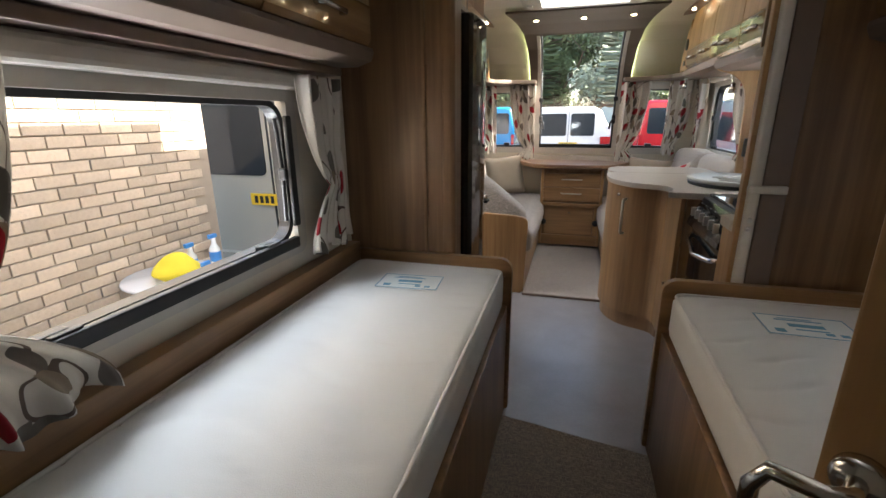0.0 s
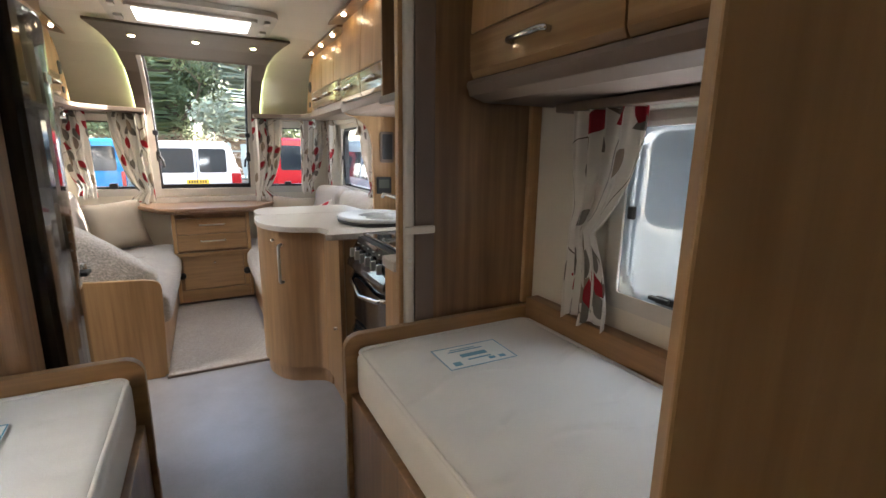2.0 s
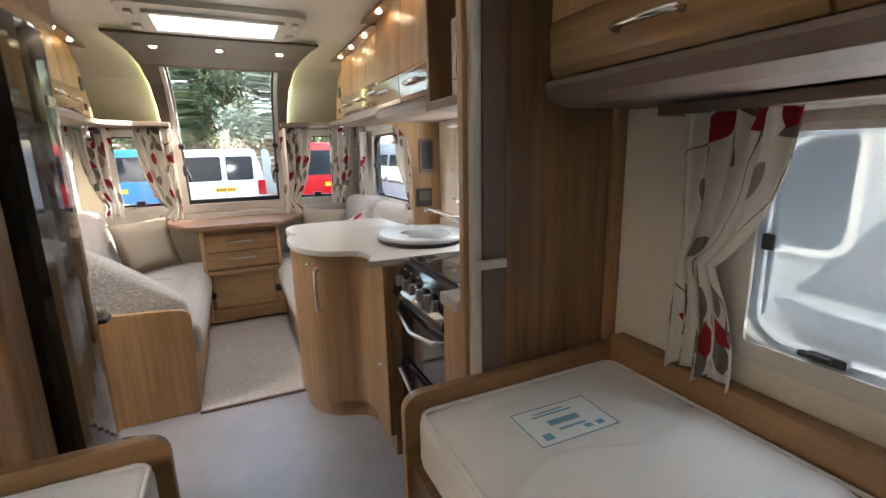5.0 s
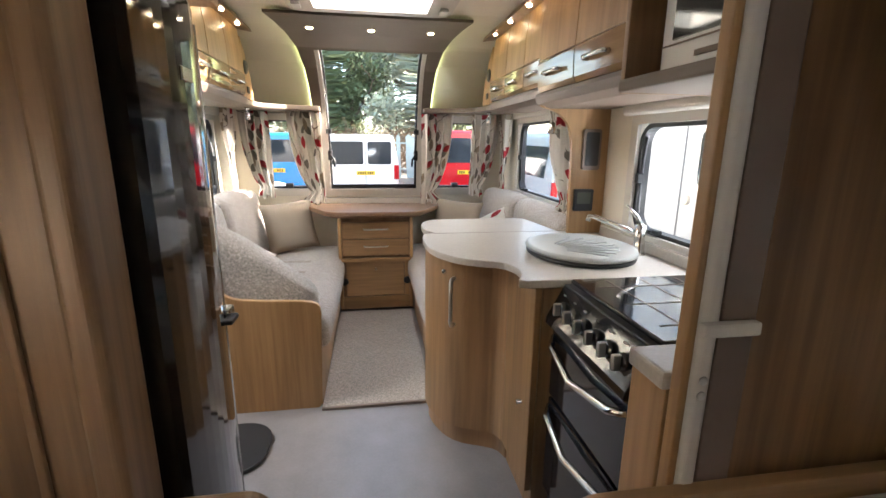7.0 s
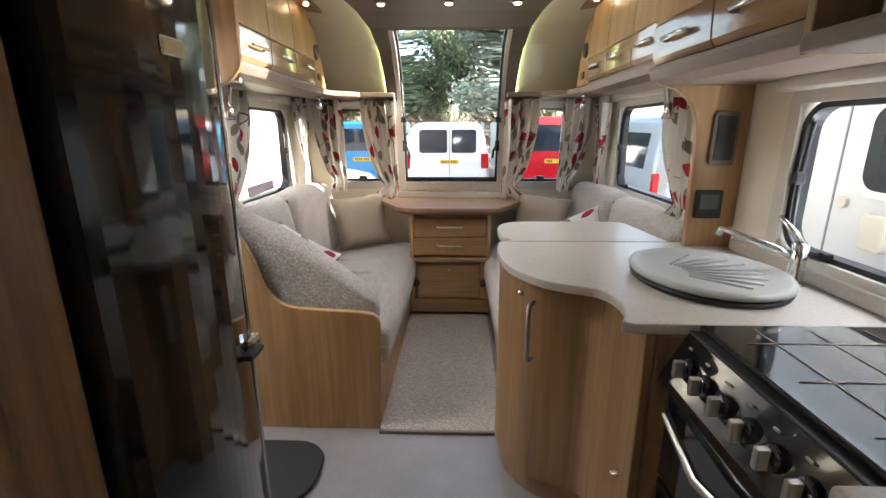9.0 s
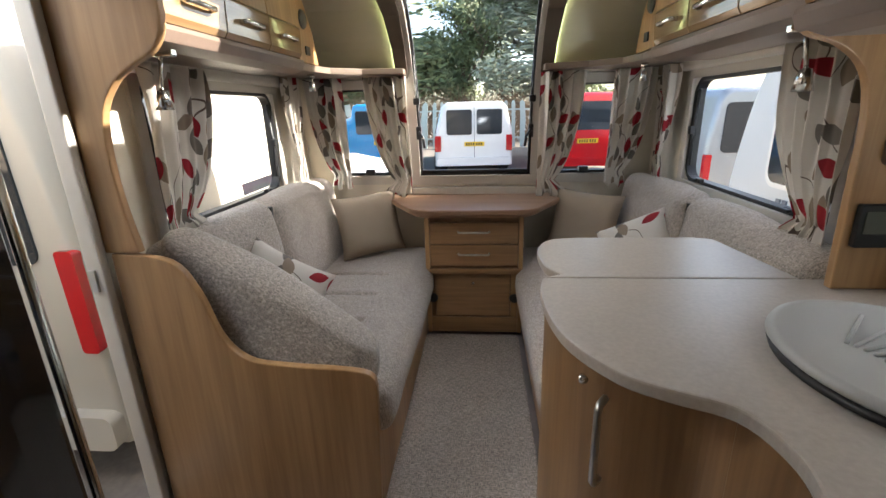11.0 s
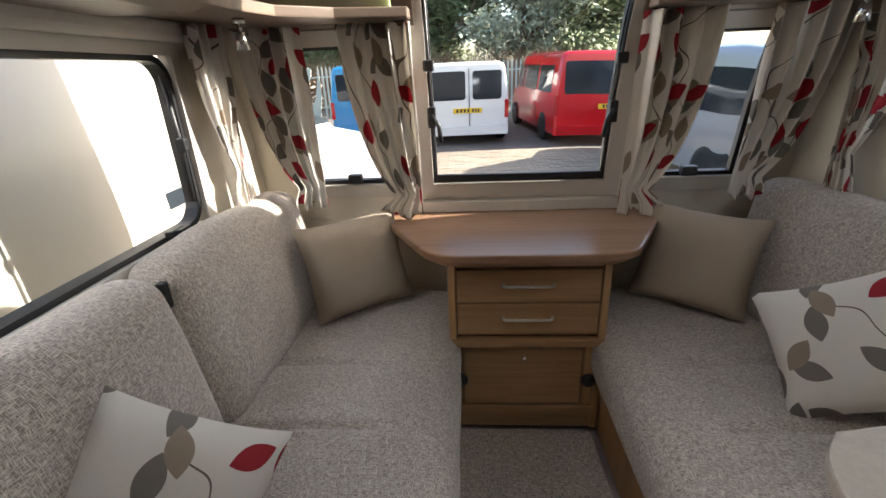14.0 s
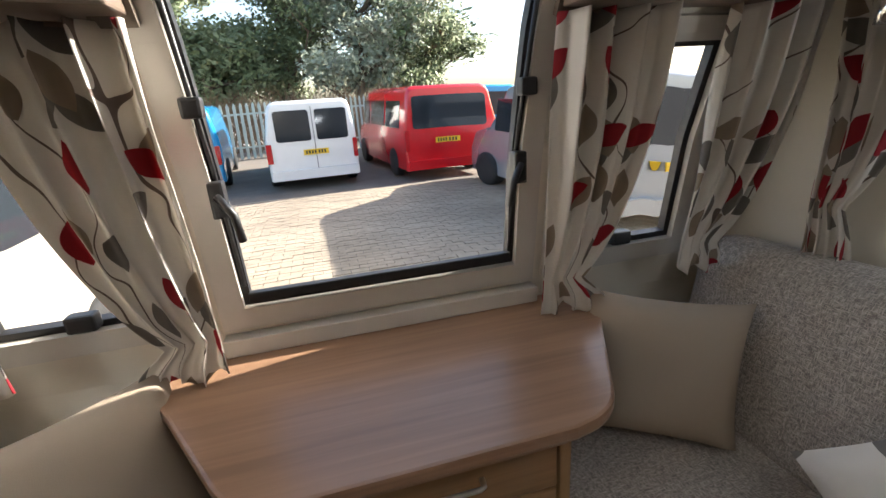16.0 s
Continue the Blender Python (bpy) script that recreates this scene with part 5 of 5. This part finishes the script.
def vehicle(name, m, w, h, length, x, y, yaw, label, nose=0.75, plate=True, glass_z=0.56, doors=True, wheel=0.33, panel=False):
    """A van seen from behind: body with rounded shell and tapered glass line, rear doors, lamps, plate, wheels."""
    root = tagged(empty(name, 0, 0, 0), label, "van", "parked vans")
    k = 14
    # cross-section outline, narrower to the roof
    half = w / 2

    def section(sc_w, top, z0=0.22):
        o = []
        for u, v in ((1.0, 0.0), (1.0, 0.48), (0.985, 0.58), (0.90, 0.92), (0.85, 0.975), (0.74, 1.0)):
            o.append((half * sc_w * u, z0 + (top - z0) * v))
        return [(-a, b2) for a, b2 in o] + o[::-1]

    stations = [(0.0, 0.965, h * 0.975), (0.06, 1.0, h), (length * 0.62, 1.0, h), (length * 0.70, 0.99, h * 0.97), (length * 0.84, 0.97, h * 0.60), (length * 0.97, 0.92, h * 0.53), (length, 0.86, h * 0.48)]
    bm = bmesh.new()
    rings = []
    for yy, sw, top in stations:
        rings.append([bm.verts.new((a, yy, b2)) for a, b2 in section(sw, top)])
    for r0, r1 in zip(rings, rings[1:]):
        for i in range(len(r0)):
            bm.faces.new((r0[i], r0[(i + 1) % len(r0)], r1[(i + 1) % len(r0)], r1[i]))
    bm.faces.new(rings[0])
    bm.faces.new(rings[-1])
    bmesh.ops.recalc_face_normals(bm, faces=bm.faces)
    bev(bm, 0.04, 3, 25)
    obj("body", bm, m, root, smooth=True, at=(0, 0, 0))
    gz0, gz1 = h * glass_z, h * 0.90
    for s in (-1, 1):
        if doors:
            bm = bm_prism(rrect(min(s * 0.06, s * half * 0.80), gz0, max(s * 0.06, s * half * 0.80), gz1, 0.06), "y", -0.012, 0.02)
            obj("rear_window", bm, DARKGLASS, root, at=(0, 0, 0))
        pr2 = bm_prism(rrect(s * half * 0.945 - 0.055, h * 0.33, s * half * 0.945 + 0.035, h * 0.55, 0.02), "y", -0.02, 0.06)
        obj("tail_lamp", pr2, REDLENS, root, at=(0, 0, 0))
        for yy in (length * 0.2, length * 0.82):
            lathe("tyre", [(wheel * 0.62, -0.10), (wheel * 0.94, -0.10), (wheel, -0.07), (wheel, 0.07), (wheel * 0.94, 0.10), (wheel * 0.62, 0.10)], (s * (half - 0.08), yy, wheel), RUBBER, root, 28, axis="x")
            lathe("rim", [(0.0, -0.085), (wheel * 0.30, -0.085), (wheel * 0.60, -0.098), (wheel * 0.60, 0.098), (wheel * 0.3, 0.085), (0.0, 0.085)], (s * (half - 0.08), yy, wheel), STEEL, root, 24, axis="x")
        for a0, a1 in ((0.34, 0.47), (0.62, 0.74)) if panel else ((0.08, 0.30), (0.33, 0.58), (0.62, 0.74)):
            sx = s * (half * 0.955)
            q = bm_prism([(length * a0, gz0 + 0.02), (length * a1, gz0 + 0.02), (length * a1, gz1 - 0.08), (length * a0, gz1 - 0.08)], "x", sx - 0.03, sx + 0.012)
            for v in q.verts:
                v.co.x -= s * half * 0.085 * (v.co.z - h * 0.66) / (h * 0.3)
            obj("side_window", q, DARKGLASS, root, at=(0, 0, 0))
    screen = bm_prism([(length * 0.72, h * 0.905 + 0.015), (length * 0.83, h * 0.625 + 0.015), (length * 0.82, h * 0.61), (length * 0.71, h * 0.89)], "x", -half * 0.76, half * 0.76)
    obj("windscreen", screen, DARKGLASS, root, at=(0, 0, 0))
    if not doors:
        obj("rear_window", bm_prism(rrect(-half * 0.80, gz0, half * 0.80, gz1, 0.07), "y", -0.012, 0.02), DARKGLASS, root, at=(0, 0, 0))
    else:
        obj("door_gap", bm_box(-0.006, -0.014, 0.34, 0.006, 0.0, h * 0.93), BLACK, root, at=(0, 0, 0))
    obj("bumper", bm_prism(rrect(-half * 0.97, 0.24, half * 0.97, 0.44, 0.05), "y", -0.07, 0.10), m if not doors else m, root, at=(0, 0, 0))
    if plate:
        obj("number_plate", bm_box(-0.26, -0.024, h * 0.40, 0.26, -0.008, h * 0.40 + 0.11), YELLOW, root, at=(0, 0, 0))
        bm = bmesh.new()
        for i in range(7):
            bm_box(-0.215 + i * 0.06 + (0.02 if i > 3 else 0), -0.027, h * 0.40 + 0.02, -0.180 + i * 0.06 + (0.02 if i > 3 else 0), -0.0245, h * 0.40 + 0.09, bm)
        obj("plate_characters", bm, BLACK, root, at=(0, 0, 0))
    for ob in root.children:
        ob.location = (0, 0, 0) if ob.name.split(".")[0] not in ("tyre", "rim") else ob.location
    root.matrix_world = pose(x, y, G(y), 1.0, 0, yaw)
    return root


vehicle("white_van", WHITE, 1.79, 1.83, 4.4, -0.17, 14.0, 4, "small white panel van parked with its rear towards the caravan", doors=True)
vehicle("red_van", RED, 1.90, 1.97, 4.9, 2.62, 13.6, 7, "red passenger van parked with its rear towards the caravan", doors=False)
vehicle("blue_van", BLUE, 1.85, 1.85, 4.5, -2.75, 14.8, 5, "bright blue van parked by the fence", doors=False)
vehicle("blue_van", BLUE, 1.85, 1.95, 4.6, 4.6, 17.2, 6, "bright blue van parked behind the red van", doors=False)
vehicle("silver_van", GREY, 1.9, 1.95, 4.8, 4.05, 8.6, 3, "silver grey van parked beside the caravan", doors=False)
vehicle("white_car", WHITE, 1.85, 1.80, 4.4, -5.75, 8.7, -93, "white people carrier parked across the yard", plate=False, doors=False)
vehicle("white_van", CREAMVAN, 2.0, 2.35, 4.3, -2.75, 3.75, 0, "tall cream white camper van alongside the caravan", doors=True, glass_z=0.52, panel=True)

# neighbouring caravan
FLASHGREY = mat("grey_decal", (0.15, 0.16, 0.18), 0.45, var=0.05)
nc = tagged(empty("neighbour_caravan", 3.3, 1.5, -0.5), "white touring caravan parked alongside", "caravan")
P2 = smooth([(-2.5, -0.10), (5.85, -0.10), (6.02, 0.30), (5.98, 0.85), (5.78, 1.50), (5.45, 1.95), (5.0, 2.12), (-2.5, 2.12)], 1, 6)
bm = bm_prism(P2, "x", 2.15, 4.4)
bev(bm, 0.05, 3, 20)
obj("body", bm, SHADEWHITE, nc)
for y0, y1, z0, z1 in ((4.70, 5.45, 0.80, 1.52), (3.29, 3.77, 1.04, 1.46), (1.55, 2.02, 0.90, 1.41)):
    obj("window_rim", ring_prism(y0 - 0.035, z0 - 0.035, y1 + 0.035, z1 + 0.035, 0.11, 0.04, "x", 2.132, 2.16), WHITE, nc)
    prism("window", rrect(y0, z0, y1, z1, 0.09), "x", 2.125, 2.16, DARKGLASS, nc, b=0.006)
obj("door_seam", ring_prism(3.18, 0.0, 3.95, 1.75, 0.08, 0.012, "x", 2.146, 2.153), FLASHGREY, nc)
prism("door_handle", rrect(3.83, 0.93, 3.90, 1.0, 0.03), "x", 2.128, 2.152, PALE, nc, b=0.004)
prism("wing_mirror", rrect(3.46, 0.77, 3.60, 0.95, 0.03), "x", 2.02, 2.10, PALE, nc, b=0.012)
box("mirror_arm", 2.09, 3.50, 0.80, 2.155, 3.54, 0.84, BLACK, nc)
prism("grey_flash", [(1.70, 0.72), (1.27, 0.69), (0.5, 0.66), (0.5, 1.60), (1.05, 1.55)], "x", 2.140, 2.153, FLASHGREY, nc, b=0)
prism("grey_skirt", [(1.78, 0.66), (1.30, 0.62), (0.5, 0.58), (0.5, 0.30), (1.60, 0.42)], "x", 2.140, 2.153, FLASHGREY, nc, b=0)
for i in range(9):
    yy = 5.33 - 0.072 * i
    prism("lettering", [(yy, 0.60), (yy - 0.045, 0.60), (yy - 0.055, 0.665 + (0.03 if i in (0, 1, 3, 4) else 0)), (yy - 0.01, 0.665 + (0.03 if i in (0, 1, 3, 4) else 0))], "x", 2.140, 2.153, FLASHGREY, nc, b=0)
lathe("tyre", [(0.18, -0.09), (0.30, -0.09), (0.32, 0.0), (0.30, 0.09), (0.18, 0.09)], (2.35, 1.0, -0.33), RUBBER, nc, 24, axis="x")

# brick wall of the building, its courses as separate bricks
bw = tagged(box("wall_building", -3.6, -6.0, -0.9, -2.972, 3.20, 3.0, MORTAR, b=0), "buff brick building wall beside the caravan", "wall", kind=KIND)
br_me = None
bricks = []
rest = bmesh.new()
random.seed(4)
z = -0.85
row = 0
while z < 2.9:
    y = -5.9 + (0.1125 if row % 2 else 0)
    while y < 2.98:
        near = 0.0 < z < 1.9 and 0.9 < y < 2.9
        pr_ = random.uniform(-0.003, 0.003)
        if near:
            if br_me is None:
                t = bm_box(0, 0, 0, 0.02, 0.217, 0.067)
                bmesh.ops.recalc_face_normals(t, faces=t.faces)
                br_me = bpy.data.meshes.new("brick")
                bev(t, 0.003, 1)
                t.to_mesh(br_me)
                t.free()
                br_me.materials.append(BRICK)
            ob = new("brick", br_me)
            ob.parent = bw
            ob.location = Vector((-2.974 + pr_, y, z)) - bw.location
            bricks.append(ob)
        else:
            bm_box(-2.974 + pr_, y, z, -2.954 + pr_, y + 0.217, z + 0.067, rest)
        y += 0.225
    z += 0.075
    row += 1
ob = obj("brickwork", rest, BRICK, bw)
tagged(ob, kind="stuff")

# folding table with cleaning things by the brick wall
tb = tagged(empty("side_table", -2.55, 1.95, G(1.95)), "round pale table standing by the brick wall", "table")
lathe("top", [(0.0, 0.0), (0.33, 0.0), (0.34, 0.012), (0.33, 0.025), (0.0, 0.025)], (-2.60, 2.36, 0.20), WHITE, tb, 32)
tube("leg", [(-2.60, 2.36, G(2.1)), (-2.60, 2.36, 0.20)], 0.03, ALU, tb)
lathe("foot", [(0.2, 0.0), (0.2, 0.02), (0.04, 0.05)], (-2.60, 2.36, G(2.1)), ALU, tb, 24)
YEL = mat("yellow_cloth", (0.62, 0.50, 0.03), 0.9, var=0.15)
BLU = mat("blue_label", (0.05, 0.22, 0.55), 0.4, var=0.1)
tagged(soft("duster", -2.66, 2.20, 0.226, -2.44, 2.42, 0.34, YEL, 0.06, None, 0.05, 14), "crumpled yellow cloth on the table", "cloth")
for x, y, h, m in ((-2.50, 2.62, 0.20, WHITE), (-2.56, 2.46, 0.17, ALU), (-2.38, 2.40, 0.07, BLU)):
    b_ = tagged(empty("spray_bottle", x, y, 0.225), "cleaning bottle with blue label on the table", "bottle", "cleaning bottles")
    lathe("bottle", [(0.035, 0.0), (0.038, 0.01), (0.038, h * 0.6), (0.016, h * 0.8), (0.014, h), (0.0, h)], (x, y, 0.226), m, b_, 16)
    lathe("label", [(0.039, h * 0.15), (0.0395, h * 0.16), (0.0395, h * 0.5), (0.039, h * 0.51)], (x, y, 0.226), BLU, b_, 16)
    box("trigger", x - 0.012, y - 0.04, 0.226 + h, x + 0.012, y + 0.03, 0.226 + h + 0.03, BLU, b_, b=0.004)

# palisade fence
fe = tagged(empty("palisade_fence", 0, 21, G(21)), "pale green steel palisade fence", "fence")
pal = bpy.data.meshes.new("pale")
t = bm_prism([(-0.035, 0.0), (0.035, 0.0), (0.035, 1.75), (0.0, 1.85), (-0.035, 1.75)], "y", -0.01, 0.01)
t.to_mesh(pal)
t.free()
pal.materials.append(FENCE)
for i in range(150):
    ob = new("pale", pal)
    ob.parent = fe
    ob.location = (-11 + i * 0.155, 0, 0)
for zz in (0.35, 1.45):
    r_ = obj("rail", bm_box(-11, 0.012, zz, 12.3, 0.05, zz + 0.06), FENCE, None, at=(0, 0, 0))
    r_.parent = fe


def tree(x, y, height, crown, m, seed, label, lean=0.0, trunk=0.22, bare=0.25):
    """Tapered trunk, limbs and a crown of many small leaves in uneven clumps."""
    rnd = random.Random(seed)
    base = G(y)
    root = tagged(empty("tree", x, y, base), label, "tree", "trees behind the fence")
    bm = bmesh.new()
    tips = []

    def limb(p, d, r, length, depth):
        k = 6 if depth < 2 else 4
        pts = [Vector(p)]
        dd = Vector(d).normalized()
        n = 4
        for i in range(n):
            dd = (dd + Vector((rnd.uniform(-.25, .25), rnd.uniform(-.25, .25), rnd.uniform(-.05, .22)))).normalized()
            pts.append(pts[-1] + dd * length / n)
        rings = []
        for i, q in enumerate(pts):
            rr = r * (1 - 0.6 * i / n)
            s2 = dd.orthogonal().normalized()
            t2 = dd.cross(s2)
            rings.append([bm.verts.new(q + (s2 * math.cos(2 * math.pi * j / k) + t2 * math.sin(2 * math.pi * j / k)) * rr) for j in range(k)])
        for a, c in zip(rings, rings[1:]):
            for j in range(k):
                bm.faces.new((a[j], a[(j + 1) % k], c[(j + 1) % k], c[j]))
        if depth == 3:
            tips.extend(pts[2:])
            return
        tips.extend(pts[3:]) if depth == 2 else None
        for i in range(5 if depth else 8):
            q = pts[rnd.randint(1 if depth else 1, n)]
            a = rnd.uniform(0, 2 * math.pi)
            limb(q, (math.cos(a), math.sin(a), rnd.uniform(0.15, 1.0)), r * 0.45, length * rnd.uniform(0.42, 0.62), depth + 1)

    limb((0, 0, 0), (lean, 0, 1), trunk, height * 0.62, 0)
    tr = obj("trunk_and_limbs", bm, BARK, None, at=(0, 0, 0))
    tr.parent = root
    vs, fs = [], []
    for tip in tips:
        for _ in range(crown):
            c = tip + Vector((rnd.gauss(0, .28), rnd.gauss(0, .28), rnd.gauss(0, .22)))
            a = Vector((rnd.uniform(-1, 1), rnd.uniform(-1, 1), rnd.uniform(-1, 1))).normalized()
            b2 = a.orthogonal().normalized()
            sz = rnd.uniform(0.06, 0.14)
            k = len(vs)
            vs += [c - a * sz, c + b2 * sz * 0.5, c + a * sz, c - b2 * sz * 0.5]
            fs.append((k, k + 1, k + 2, k + 3))
    me = bpy.data.meshes.new("leaves")
    me.from_pydata(vs, [], fs)
    me.materials.append(m)
    lf = new("leaves", me)
    lf.parent = root
    tagged(lf, kind="stuff")
    return root


tree(-3.2, 24.5, 8.0, 34, LEAVES, 3, "broad dark green conifer behind the fence", trunk=0.20)
tree(-6.8, 25.5, 7.0, 34, LEAVES, 8, "broad dark green conifer behind the fence", trunk=0.20)
tree(1.6, 24.0, 8.5, 34, PALELEAF, 5, "grey-green eucalyptus with pale trunk", lean=0.1, trunk=0.20)
tree(5.0, 25.5, 6.5, 34, LEAVES, 12, "green tree behind the fence", trunk=0.18)
tree(-0.6, 26.0, 8.0, 34, LEAVES, 21, "green tree behind the fence", trunk=0.18)

# dry scrub along the fence
vs, fs = [], []
rnd = random.Random(9)
for i in range(5200):
    x, y = rnd.uniform(-9, 5), rnd.uniform(22, 23.6)
    h = rnd.uniform(0.4, 1.0) * 3.2
    z0 = G(y) + rnd.uniform(0, 1.5)
    d = Vector((rnd.uniform(-.8, .8), rnd.uniform(-.3, .3), 1)).normalized() * h * 0.4
    k = len(vs)
    w_ = 0.012
    vs += [(x - w_, y, z0), (x + w_, y, z0), (x + d.x, y + d.y, z0 + d.z)]
    fs.append((k, k + 1, k + 2))
me = bpy.data.meshes.new("dry_scrub")
me.from_pydata(vs, [], fs)
me.materials.append(TWIG)
tagged(new("dry_scrub", me), "tangle of bare brown twigs along the fence", "scrub", kind="stuff")

# far low buildings closing the view
tagged(box("far_building", 14, 60, -0.1, 40, 70, 2.6, BRICK, b=0.0), "distant low brick building", "building", kind="structure")
tagged(box("far_building", -60, 45, -0.1, -14, 55, 3.2, BRICK, b=0.0), "distant low brick building", "building", kind="structure")

# block paving before the caravan, laid in courses
bm = bmesh.new()
random.seed(6)
y = 5.6
row = 0
while y < 13.2:
    x = -4.5 + (0.105 if row % 2 else 0)
    while x < 5.2:
        dz = random.uniform(-0.003, 0.003)
        z0, z1 = G(y), G(y + 0.1)
        q = [bm.verts.new((x + a, y + b2, (z0 if b2 < 0.05 else z1) + dz)) for a, b2 in ((0.004, 0.004), (0.202, 0.004), (0.202, 0.098), (0.004, 0.098))]
        lo = [bm.verts.new(v.co - Vector((0, 0, 0.014))) for v in q]
        bm.faces.new(q)
        for i in (0, 1, 3):
            bm.faces.new((q[i], lo[i], lo[(i + 1) % 4], q[(i + 1) % 4]))
        x += 0.206
    y += 0.102
    row += 1
tagged(obj("pavement", bm, PAVER, at=(0, 0, 0)), "damp block paving of the yard", "pavement", kind="stuff")
